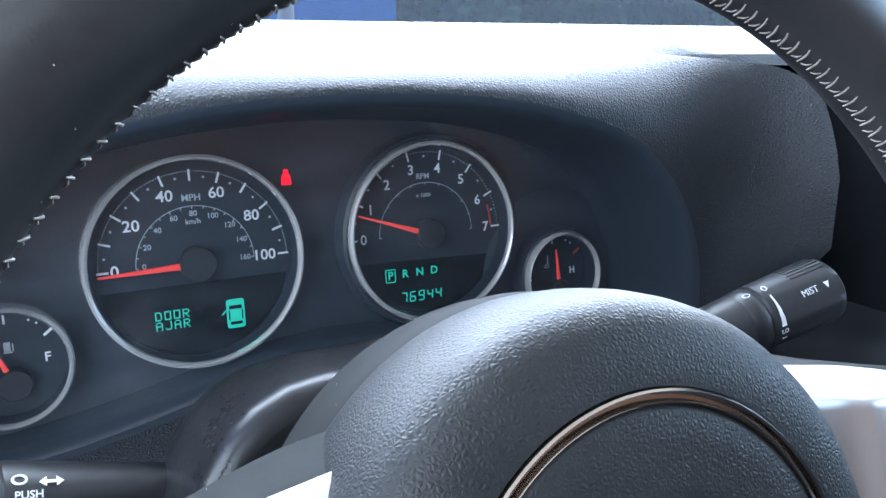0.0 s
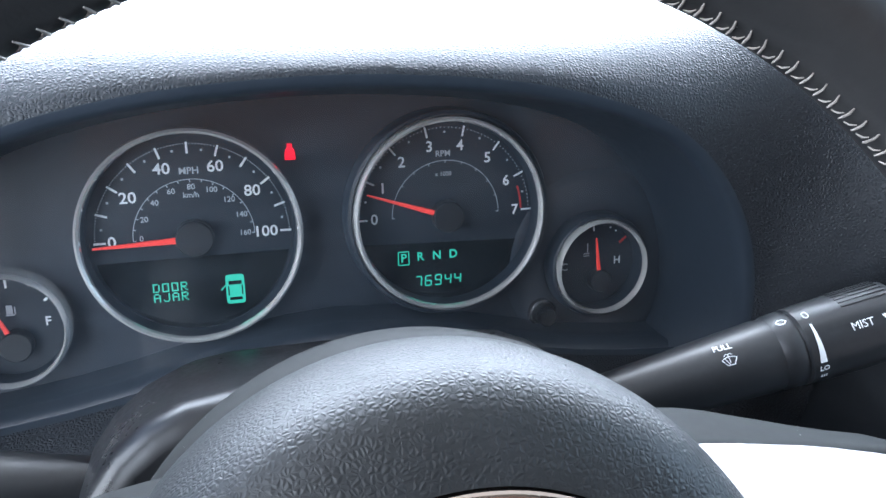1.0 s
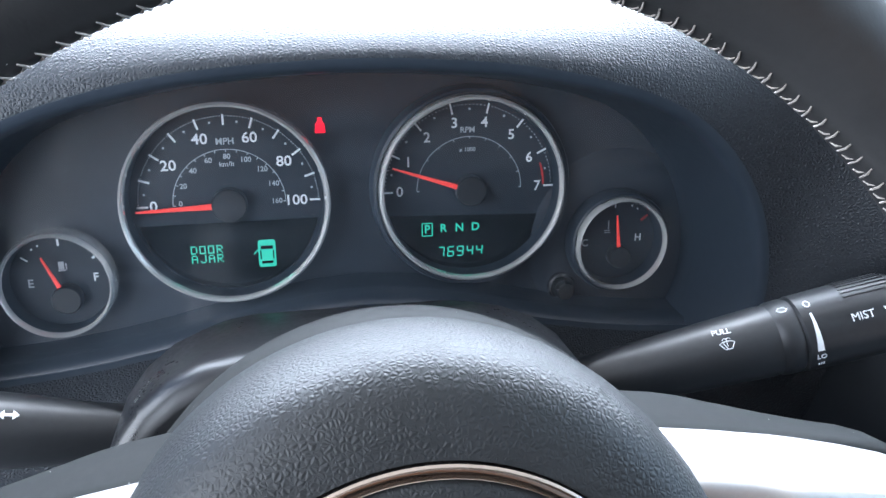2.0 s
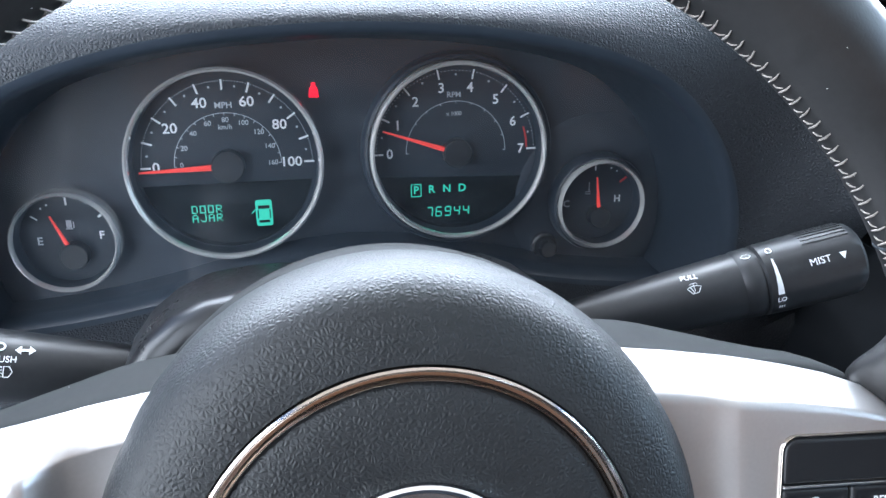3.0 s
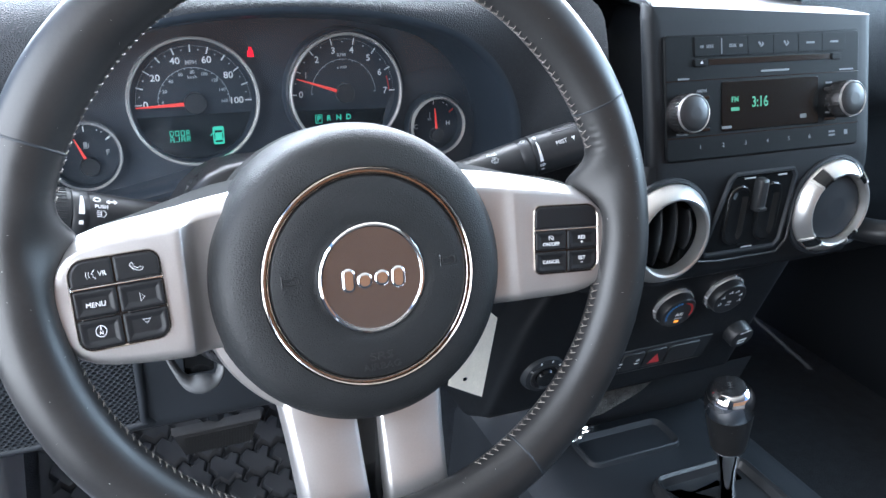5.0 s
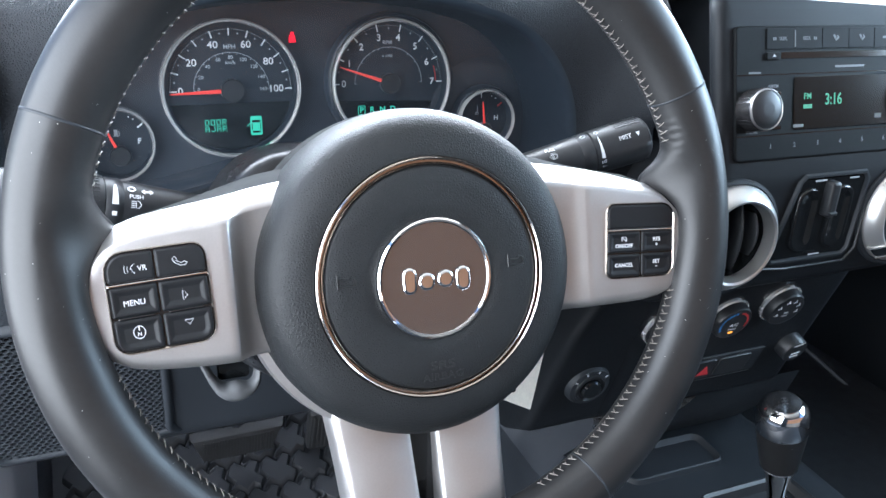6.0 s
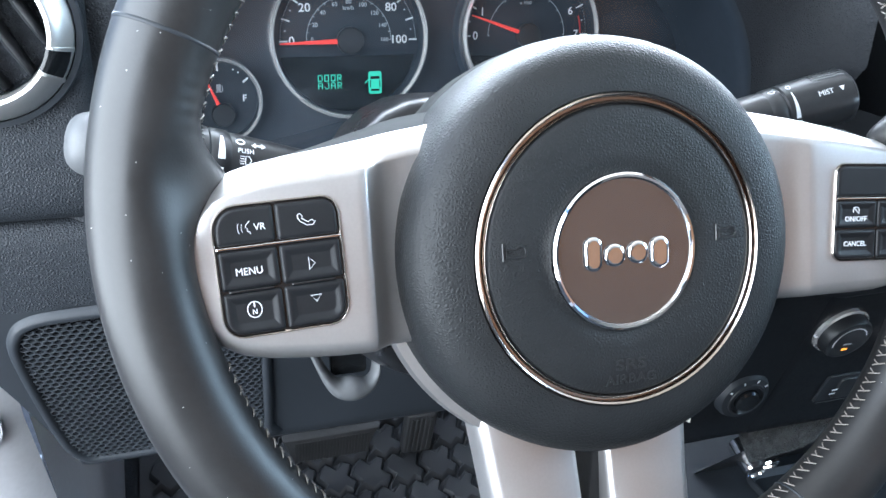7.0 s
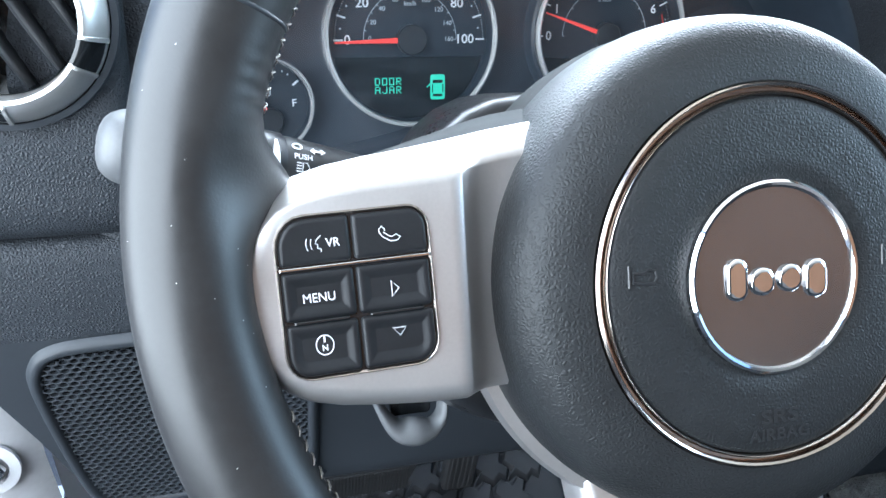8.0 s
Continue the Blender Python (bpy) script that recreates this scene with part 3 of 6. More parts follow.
part("knee_panel", loft([r_[11:] for r_ in rows], closed=False), PLASTIC, dash, "smooth black lower panel", smooth=50)
# side fascia behind the outer vent
LEFTF = [(0.60, 0.135), (0.30, 0.135), (0.235, 0.130), (0.206, 0.122), (0.194, 0.108), (0.189, 0.085), (0.187, 0.05), (0.1865, 0.0), (0.188, -0.025), (0.191, -0.035), (0.196, -0.0405), (0.206, -0.0425), (0.235, -0.043)]
rows = [[(x, y + (0.02 if x < -0.33 else 0.004 if x < -0.325 else 0), z) for y, z in LEFTF] for x in (-0.335, -0.328, -0.32, -0.30, -0.26, -0.235, -0.226)]
rows += [[(x, y + dy, z) for y, z in LEFTF] for x, dy in ((-0.220, 0.0012), (-0.216, 0.004), (-0.213, 0.012), (-0.212, 0.03))]
part("side_fascia", punch(loft(finer(rows, 0.007), closed=False), VENTS), DASHVINYL, dash, smooth=50)
# pad that runs on to the windscreen
PAD = [(0.300, 0.110), (0.310, 0.128), (0.335, 0.136), (0.385, 0.147), (0.395, 0.146), (0.50, 0.158), (0.60, 0.166), (0.66, 0.12)]
rows = [[(x, y - (0.035 if y < 0.34 and x > 0.2 else 0), z + (0.010 if y < 0.34 and x > 0.2 else 0) - (0.016 if y < 0.45 and -0.25 < x < 0.25 else 0.0)) for y, z in PAD] for x in (-0.32, -0.255, -0.245, 0.0, 0.12, 0.19, 0.256, 0.30, 0.36, 0.42, 0.5, 0.8, 1.17)]
part("top_pad", loft(rows, closed=False), DASHVINYL, dash, "grained pad below the windscreen", smooth=40)


# centre stack: it and all on it stand back along the lines from the driver's shoulder
SHOULDER = Vector((-0.13, -0.36, 0.19))


def set_back(k):
    return Matrix.Translation(SHOULDER) @ Matrix.Diagonal((k, k, k, 1)) @ Matrix.Translation(-SHOULDER)


BACK = set_back(1.045)
STACK = [(0.235, 0.095), (0.225, 0.117), (0.205, 0.128), (0.180, 0.1325), (0.150, 0.1345), (0.132, 0.1335), (0.1255, 0.1300), (0.1215, 0.1200), (0.104, 0.060), (0.0905, 0.012), (0.088, -0.002), (0.0865, -0.04), (0.086, -0.080), (0.088, -0.090), (0.096, -0.096), (0.130, -0.106), (0.1385, -0.112), (0.1550, -0.160), (0.1860, -0.250), (0.196, -0.28), (0.23, -0.30)]
rows = []
for x, dy in ((0.3000, 0.14), (0.2980, 0.036), (0.2900, 0.026), (0.2680, 0.0175), (0.2590, 0.0135), (0.2568, 0.0080), (0.2576, 0.0040), (0.2596, 0.0012), (0.263, 0.0), (0.30, 0.0), (0.40, 0.0), (0.485, 0.0), (0.491, 0.0012), (0.496, 0.006), (0.498, 0.02), (0.498, 0.12)):
    rows.append([((min(x, 0.2600) if z > 0.126 else x) + (0.9 * max(z - 0.128, 0) if x < 0.28 else 0), y + dy, z) for y, z in STACK])
part("middle_fascia", punch(loft(finer(rows, 0.007), closed=False), VENTS), STACKBLACK, dash, "satin black centre stack", smooth=50, m=BACK)


def stack_left(z):
    """The stack's lower half widens towards the driver."""
    return float(np.interp(-z, (-0.012, 0.01, 0.04, 0.09, 0.15, 0.30), (0.252, 0.246, 0.227, 0.216, 0.195, 0.178)))


LOWER = STACK[9:]
rows = [[(stack_left(z) + dx, y + dy, z) for y, z in LOWER] for dx, dy in ((0.0, 0.10), (0.0, 0.018), (0.0008, 0.009), (0.0030, 0.0035), (0.0070, 0.0008), (0.0120, 0.0006))]
rows.append([(0.264, y + 0.0006, z) for y, z in LOWER])
part("ignition_panel", punch(loft(finer(rows, 0.007), closed=False), VENTS), STACKBLACK, dash, "smooth black panel round the ignition", smooth=60, m=BACK)
PASS = [(0.60, 0.150), (0.30, 0.148), (0.235, 0.142), (0.205, 0.128), (0.195, 0.10), (0.20, 0.03), (0.225, 0.0), (0.26, -0.02), (0.28, -0.12), (0.31, -0.17), (0.36, -0.26), (0.46, -0.32), (0.70, -0.34)]
rows = [[(x, y, z) for y, z in PASS] for x in (0.495, 0.60, 0.80, 1.0, 1.17)]
part("passenger_fascia", loft(rows, closed=False), DASHVINYL, dash, smooth=50)


# ---- gauges ----
def turned(x, y, z, tilt):
    """A panel's own frame: x right, y up along it, z out of it towards the driver. tilt: degrees by which its top leans ahead."""
    return pose(x, y, z, 90 - tilt, 0, 0)


def dots_mesh(rows_, step, size, x, y, z, bm):
    rects = []
    for j, line in enumerate(rows_):
        for i, c in enumerate(line):
            if c == "#":
                rects.append((x + (i - (len(line) - 1) / 2) * step, y + ((len(rows_) - 1) / 2 - j) * step, size, size, 0))
    return bars(rects, z, bm=bm)


def gauge(name, x, z, r, label, cup=0.0):
    t = thing(name, turned(x, face_y(z) - 0.0055, z, 5), label, "gauge", "gauges on the dashboard")
    w_ = 0.0031 if r > 0.04 else 0.0027
    part("bezel", lathe([(r, -0.013), (r, -0.001), (r - w_ * 0.15, 0.0012), (r - w_ * 0.5, 0.0021 if r > 0.04 else 0.0026), (r - w_ * 0.85, 0.0012), (r - w_, -0.0008)], 96), BEZEL, t, "satin chrome bezel")
    part("inner_wall", lathe([(r - w_ * 0.98, -0.0010), (r - w_ * 1.15, -0.011)], 96), DIAL, t, "dark inner wall")
    part("dial", disc(r - w_ * 0.9, -0.0108, 72), DIAL, t, "matt black dial face")
    if cup:
        part("cup", lathe([(r + cup * 1.1, -0.0125), (r + cup, -0.0050), (r + cup * 0.7, -0.0020), (r + cup * 0.25, -0.0012), (r, -0.004)], 96), CLUSTER, t)
    return t


def needle(t, px, py, length, deg, base, tip, hub, z=-0.006, tail=0.0):
    bm = bmesh.new()
    c, s = math.cos(radians(deg)), math.sin(radians(deg))
    pts = [(tail, base / 2), (length, tip / 2), (length, -tip / 2), (tail, -base / 2)]
    lo = [bm.verts.new((px + a * c - b * s, py + a * s + b * c, z)) for a, b in pts]
    hi = [bm.verts.new((px + a * c - b * s * 0.7, py + a * s + b * c * 0.7, z + 0.0009)) for a, b in pts]
    bm.faces.new(hi)
    bm.faces.new(lo[::-1])
    for i in range(4):
        bm.faces.new((lo[i], lo[(i + 1) % 4], hi[(i + 1) % 4], hi[i]))
    part("needle", bm, RED, t, "red pointer", smooth=0)
    part("needle_hub", solid([(hub, -0.0105), (hub, z + 0.0012), (hub * 0.92, z + 0.002)], 32), NEEDLEHUB, t, "dark needle hub", m=Matrix.Translation((px, py, 0)))


def arc_band(r, a0, a1, width, z, n=40, bm=None):
    bm = bm or bmesh.new()
    inner = [bm.verts.new((*polar(r - width / 2, a0 + (a1 - a0) * k / n), z)) for k in range(n + 1)]
    outer = [bm.verts.new((*polar(r + width / 2, a0 + (a1 - a0) * k / n), z)) for k in range(n + 1)]
    for k in range(n):
        bm.faces.new((inner[k], inner[k + 1], outer[k + 1], outer[k]))
    return bm


PZ = -0.0106
speedo = gauge("speedometer", -0.0649, 0.0441, 0.0514, "round black speedometer with white numerals and chrome bezel")
tick = None
for k in range(11):
    a = 180 - 18 * k
    m = Matrix.Rotation(radians(a), 4, "Z")
    if tick is None:
        tick = part("tick", bars([(0.0410, 0, 0.0052, 0.0010, 0)], PZ), WHITE, speedo, m=m, smooth=0)
    else:
        again("tick", tick.data, speedo, m)
part("minor_marks", bars([(*polar(0.0428, 180 - 1.8 * k), 0.0005, 0.0005, 180 - 1.8 * k) for k in range(101) if k % 10] + [(*polar(0.0402, 171 - 18 * k), 0.0010, 0.0010, 0) for k in range(10)], PZ), GREYPRINT, speedo, smooth=0)
for k in range(0, 11, 2):
    x, y = polar(0.0335 if k < 10 else 0.0318, 180 - 18 * k)
    lettering("numeral", str(k * 10), 0.0071, WHITE, speedo, x * (1.12 if k in (4, 6) else 1.07 if k == 0 else 1.0), y, PZ, wide=1.06)
lettering("unit_print", "MPH", 0.0044, GREYPRINT, speedo, 0, 0.0305, PZ, bold=0.016)
lettering("unit_print", "km/h", 0.0035, GREYPRINT, speedo, 0, 0.0195, PZ)
bm = arc_band(0.0268, 0, 180, 0.00035, PZ + 0.0001)
bars([(*polar(0.0262, 180 - 11.25 * k), 0.0014, 0.0004, 180 - 11.25 * k) for k in range(17)], PZ, bm=bm)
part("inner_scale", bm, GREYPRINT, speedo, smooth=0)
for k in range(9):
    x, y = polar(0.0232 if k < 8 else 0.0225, 178 - 22.2 * k)
    lettering("numeral", str(k * 20), 0.0036, GREYPRINT, speedo, x, y, PZ)
needle(speedo, 0, 0, 0.0435, 181.5, 0.0034, 0.0010, 0.0084, tail=0.004)
bm = bmesh.new()
vs = [bm.verts.new((*polar(0.0468, a), -0.0107)) for a in range(192, 349, 6)]
bm.faces.new(vs)
part("message_window", bm, SCREEN, speedo, "dark message display window", smooth=0)
GLYPH = {"D": ["####.", "#...#", "#...#", "#...#", "#...#", "#...#", "####."], "O": ["#####", "#...#", "#...#", "#...#", "#...#", "#...#", "#####"], "R": ["####.", "#...#", "#...#", "####.", "#.#..", "#..#.", "#...#"], "A": [".###.", "#...#", "#...#", "#####", "#...#", "#...#", "#...#"], "J": ["....#", "....#", "....#", "....#", "....#", "#...#", ".###."]}
for word, wy in (("DOOR", -0.0205), ("AJAR", -0.0253)):
    for i, ch in enumerate(word):
        part("letter", dots_mesh(GLYPH[ch], 0.00060, 0.00056, -0.0194 + i * 0.0041, wy - 0.0024, -0.0105, bmesh.new()), GREENLIT, speedo, smooth=0)
icon = rrect(0.0086, 0.0142, 0.0014, 0.0158, -0.0266)
part("car_symbol", pillow(icon, [(0, -0.0106), (0, -0.0104)]), GREENLIT, speedo, "green door-ajar symbol", smooth=0)
part("symbol_windows", bars([(0.0158, -0.0234, 0.0060, 0.0018, 0), (0.0158, -0.0312, 0.0056, 0.0014, 0), (0.0127, -0.0272, 0.0006, 0.0046, 0), (0.0189, -0.0272, 0.0006, 0.0046, 0)], -0.01035), SCREEN, speedo, smooth=0)
part("symbol_door", bars([(0.0104, -0.0256, 0.0030, 0.0006, 45)], -0.0105), GREENLIT, speedo, smooth=0)

tach = gauge("tachometer", 0.0604, 0.0454, 0.0498, "round black rev counter with chrome bezel and green digits", cup=0.0036)
STEP = 180 / 7
tick = None
for k in range(8):
    m = Matrix.Rotation(radians(180 - STEP * k), 4, "Z")
    if tick is None:
        tick = part("tick", bars([(0.0420, 0, 0.0052, 0.0009, 0)], PZ), WHITE, tach, m=m, smooth=0)
    else:
        again("tick", tick.data, tach, m)
    x, y = polar(0.0348 if k not in (0, 7) else 0.0360, 180 - STEP * k)
    lettering("numeral", str(k), 0.0072, WHITE, tach, x, y, PZ)
part("minor_marks", bars([(*polar(0.0432, 180 - STEP * k / 10), 0.0005, 0.0005, 0) for k in range(71) if k % 10] + [(*polar(0.0410, 180 - STEP * (k + 0.5)), 0.0010, 0.0010, 0) for k in range(7)], PZ), GREYPRINT, tach, smooth=0)
lettering("unit_print", "RPM", 0.0041, GREYPRINT, tach, -0.001, 0.0305, PZ, bold=0.016)
lettering("unit_print", "x 1000", 0.0030, GREYPRINT, tach, -0.001, 0.0205, PZ)
bm = arc_band(0.0272, 0, 180, 0.00035, PZ + 0.0001)
bars([(*polar(0.0266, 180 - 18 * k), 0.0014, 0.0004, 180 - 18 * k) for k in range(11)], PZ, bm=bm)
part("inner_scale", bm, GREYPRINT, tach, smooth=0)
part("red_zone", arc_band(0.0392, 1, 18, 0.0010, PZ + 0.0001, 10), REDPRINT, tach, "red line band", smooth=0)
needle(tach, 0, 0, 0.0420, 161.5, 0.0030, 0.0008, 0.0078, tail=0.004)
bm = bmesh.new()
bm.faces.new([bm.verts.new((*polar(0.0464, a), -0.0107)) for a in range(196, 345, 6)])
part("display_window", bm, SCREEN, tach, "dark display window", smooth=0)
for ch, x, y in (("P", -0.0222, -0.0205), ("R", -0.0137, -0.0203), ("N", -0.0052, -0.0203), ("D", 0.0033, -0.0203)):
    lettering("gear_letter", ch, 0.0060, GREENLIT, tach, x, y, -0.0105)
bx = rrect(0.0058, 0.0072, 0.0006, -0.0222, -0.0205, 2)
bm = loft([[(a, b, -0.0105) for a, b in bx], [(a, b, -0.0105) for a, b in inset(bx, 0.0005)]])
part("gear_frame", bm, GREENLIT, tach, smooth=0)
SEG = {"7": "abc", "6": "acdefg", "9": "abcdfg", "4": "bcfg"}
for i, ch in enumerate("76944"):
    cx, cy, wd, ht = -0.0150 + i * 0.0051, -0.0330, 0.0030, 0.0050
    seg = {"a": (0, ht / 2, wd, 0), "g": (0, 0, wd, 0), "d": (0, -ht / 2, wd, 0), "f": (-wd / 2, ht / 4, ht / 2, 90), "b": (wd / 2, ht / 4, ht / 2, 90), "e": (-wd / 2, -ht / 4, ht / 2, 90), "c": (wd / 2, -ht / 4, ht / 2, 90)}
    part("digit", bars([(cx + seg[s][0] + seg[s][1] * 0.1, cy + seg[s][1], seg[s][2] * 0.86, 0.0006, seg[s][3]) for s in SEG[ch]], -0.0105), GREENLIT, tach, smooth=0)

fuel = gauge("fuel_gauge", -0.1497, 0.0074, 0.0274, "small black fuel gauge with chrome bezel")
lettering("letter_print", "E", 0.0058, GREYPRINT, fuel, -0.0150, 0.0, PZ)
lettering("letter_print", "F", 0.0058, WHITE, fuel, 0.0150, 0.0015, PZ)
part("scale_marks", bars([(*polar(0.0205, 90), 0.0040, 0.0009, 90), (*polar(0.0205, 38), 0.0042, 0.0011, 38), (*polar(0.0205, 142), 0.0036, 0.0006, 142)] + [(*polar(0.0212, a), 0.0008, 0.0008, a) for a in (64, 55, 116, 125)], PZ), WHITE, fuel, smooth=0)
part("pump_symbol", bars([(0.0, 0.0085, 0.0026, 0.0040, 0), (0.0, 0.0060, 0.0036, 0.0006, 0), (0.0022, 0.0080, 0.0005, 0.0034, 0)], PZ), GREYPRINT, fuel, smooth=0)
needle(fuel, 0.0015, -0.0075, 0.0235, 112, 0.0024, 0.0007, 0.0070, tail=0.006)

temp = gauge("temperature_gauge", 0.1445, 0.0105, 0.0265, "small black coolant temperature gauge with chrome bezel", cup=0.0025)
part("dish", lathe([(0.0520, -0.0116), (0.0500, -0.0108), (0.0475, -0.0100), (0.0440, -0.0098), (0.0310, -0.0108)], 96), CLUSTER, temp, "dished dark surround", smooth=60)
lettering("letter_print", "C", 0.0056, GREYPRINT, temp, -0.0170, 0.0, PZ)
lettering("letter_print", "H", 0.0056, WHITE, temp, 0.0132, 0.0015, PZ)
part("scale_marks", bars([(*polar(0.0205, 92), 0.0036, 0.0007, 92)] + [(*polar(0.0215, a), 0.0008, 0.0008, a) for a in (66, 56, 118, 128)], PZ), WHITE, temp, smooth=0)
part("hot_mark", bars([(*polar(0.0205, 38), 0.0048, 0.0012, 38)], PZ), REDPRINT, temp, smooth=0)
part("thermometer_symbol", bars([(-0.0040, 0.0095, 0.0006, 0.0050, 0), (-0.0046, 0.0065, 0.0034, 0.0005, 0), (-0.0046, 0.0053, 0.0034, 0.0005, 0)], PZ), GREYPRINT, temp, smooth=0)
needle(temp, 0.0012, -0.0075, 0.0235, 96, 0.0024, 0.0007, 0.0060, tail=0.005)

# the printed faces sit a little low and large behind their bezels
for g_ in (speedo, tach, fuel, temp):
    small = g_ in (fuel, temp)
    for ob in g_.children:
        if ob.name.split(".")[0] not in ("bezel", "inner_wall", "dial", "cup", "dish", "message_window", "display_window"):
            ob.matrix_basis = Matrix.Translation((-0.0002 if g_ in (tach, temp) else 0.0008, -0.0014 if small else -0.0018, 0)) @ Matrix.Diagonal((1.04, 1.04, 1, 1)) @ ob.matrix_basis
        elif "window" in ob.name:
            ob.matrix_basis = Matrix.Translation((0, -0.0022, 0)) @ Matrix.Diagonal((0.97, 0.97, 1, 1))

lamp = thing("warning_lamp", turned(-0.0169, face_y(0.079) + 0.0055, 0.0790, 5), "lit red seat-belt warning lamp", "warning lamp")
bm = pillow([(-0.0026, -0.0035), (0.0026, -0.0035), (0.0022, 0.001), (0.0010, 0.0026), (0.0012, 0.0042), (-0.0012, 0.0042), (-0.0010, 0.0026), (-0.0022, 0.001)], [(0, 0), (0, 0.0003)])
part("symbol", bm, REDLIT, lamp, smooth=0)
knob = thing("trip_knob", turned(0.1128, face_y(-0.0155) + 0.006, -0.0155, 5), "small black trip reset knob with a bright rim", "knob")
part("stem", solid([(0.0075, 0.0), (0.0072, 0.004), (0.0050, 0.0045), (0.0050, 0.012), (0.0045, 0.0128)], 32), GLOSSBLACK, knob)
part("collar", lathe([(0.0078, 0.0), (0.0078, 0.0050), (0.0068, 0.0058), (0.0058, 0.0048)], 32), DARKCHROME, knob, "bright rim")

# ---- steering wheel ----
TILT_W = 18.0
wheel = thing("steering_wheel", turned(-0.0025, 0, 0, TILT_W), "black leather steering wheel with satin silver spokes and grey stitching", "steering wheel")
RC, RR, RA, RB = Vector((0.0, 0.019, -0.0147)), 0.1805, 0.0172, 0.0158


def rim_point(a, b, grow=0.0):
    """A point of the rim: a round the wheel, b round the grip, in degrees; b = 180 faces the hub, 90 the driver."""
    fold = math.exp(-((a - 173) / 4.0) ** 2) + math.exp(-((a - 7.5) / 4.0) ** 2)
    web = 0.0125 * fold - 0.0008 * (math.exp(-((a - 184) / 6) ** 2) + math.exp(-((a - 356) / 6) ** 2))
    r = RR + 0.0028 * math.cos(radians(a)) ** 2 + (RA + grow) * math.cos(radians(b)) - (web + 0.0014) * max(0, -math.cos(radians(b))) ** 2
    crease = math.exp(-((a - 163.5) / 4.5) ** 2) + math.exp(-((a - 16.5) / 4.5) ** 2)
    r -= 0.00020 * crease * math.sin(radians(a * 210 + 70 * math.sin(radians(b * 3)))) * max(0, -math.cos(radians(b - 25)))
    return RC + Vector((r * math.cos(radians(a)), r * math.sin(radians(a)), (RB + grow) * math.sin(radians(b)) - 0.0165 * fold * max(0, -math.cos(radians(b))) ** 2))


def swell(a):
    """Thicker grips beside the side spokes."""
    return 0.0007 * (math.exp(-((a - 35) / 16) ** 2) + math.exp(-((a - 145) / 16) ** 2))


rows = [[rim_point(a, b, swell(a)) for b in range(0, 360, 10)] for a in [*np.arange(0, 6, 1.5), *np.arange(6, 28, 0.25), *np.arange(28.5, 151.5, 1.5), *np.arange(152, 174, 0.25), *np.arange(174, 360, 1.5)]]
part("rim", loft(rows, wrap=True), LEATHER, wheel, "smooth black leather rim with fine wear", smooth=80)
for a in (23, 157, 238, 302):
    rows = [[rim_point(a + da, b, swell(a) + g) for b in range(0, 360, 12)] for da, g in ((-0.35, -0.001), (-0.2, 0.00025), (0.0, 0.0004), (0.2, 0.00025), (0.35, -0.001))]
    part("seam", loft(rows), PLASTIC, wheel, "dark stitched leather joint", smooth=80)

# herringbone stitches along the inside of the rim
bm = tube([(-0.0021, 0.0016, 0.0), (-0.0008, 0.0006, 0.00045), (0.0012, -0.0002, 0.00040), (0.0022, -0.0006, 0.0)], [0.00020, 0.00034, 0.00034, 0.00020], 6)
tube([(0.0004, 0.0008, 0.0), (0.0014, 0.0013, 0.0004), (0.0026, 0.0022, 0.0)], [0.00018, 0.00031, 0.00018], 6, bm=bm)
stitch = None
N = 212
for k in range(N):
    a = 360 * k / N
    if 344 < a or a < 14 or 166 < a < 196 or 249 < a < 291:
        continue
    b = 175
    p = rim_point(a, b, swell(a) + 0.0001)
    e = rim_point(a + 0.2, b, swell(a)) - p
    nrm = (rim_point(a, b, swell(a) + 0.002) - p).normalized()
    e.normalize()
    v = nrm.cross(e)
    m = Matrix((( v.x, e.x, nrm.x, p.x), (v.y, e.y, nrm.y, p.y), (v.z, e.z, nrm.z, p.z), (0, 0, 0, 1)))
    m = m @ Matrix.Rotation(radians(random.uniform(-7, 7)), 4, "Z") @ Matrix.Diagonal((1.35, 1.08, 1.0, 1))
    if stitch is None:
        stitch = part("stitch", bm, THREAD, wheel, "pale grey thread stitch", m=m, smooth=80)
    else:
        again("stitch", stitch.data, wheel, m)

# hub
HUB = [(0.080, -0.064), (0.0884, -0.059), (0.0902, -0.050), (0.0905, -0.038), (0.0899, -0.028), (0.0886, -0.0200), (0.0870, -0.0140), (0.0844, -0.0097), (0.0812, -0.0066), (0.0775, -0.0046), (0.0725, -0.0031), (0.0665, -0.0022), (0.0640, -0.0022), (0.0636, -0.0036)]
part("airbag_cover", lathe(HUB, 120), HUBVINYL, wheel, "grained black vinyl airbag cover", smooth=60)
INN = [(0.0592, -0.0036), (0.0589, -0.0024), (0.0575, -0.0017), (0.050, -0.0013), (0.040, -0.0010), (0.0325, -0.0012), (0.0318, -0.0022)]
part("horn_pad", lathe(INN, 120), HUBVINYL, wheel, "grained black horn pad", smooth=60)
part("trim_ring", lathe([(0.0638, -0.004), (0.0634, -0.0014), (0.0628, -0.0008), (0.0621, -0.0014), (0.0617, -0.0034), (0.0608, -0.0034), (0.0604, -0.0016), (0.0599, -0.0010), (0.0594, -0.0016), (0.0590, -0.004)], 120), WARMCHROME, wheel, "thin double chrome ring")
part("badge", solid([(0.0300, -0.003), (0.0294, -0.0006), (0.0293, -0.0006)], 72), DARKCHROME, wheel, "brushed dark metal badge disc")
part("badge_ring", lathe([(0.0322, -0.003), (0.0319, 0.0002), (0.0310, 0.0010), (0.0301, 0.0007), (0.0294, -0.0007)], 96), CHROME, wheel, "polished chrome badge ring")
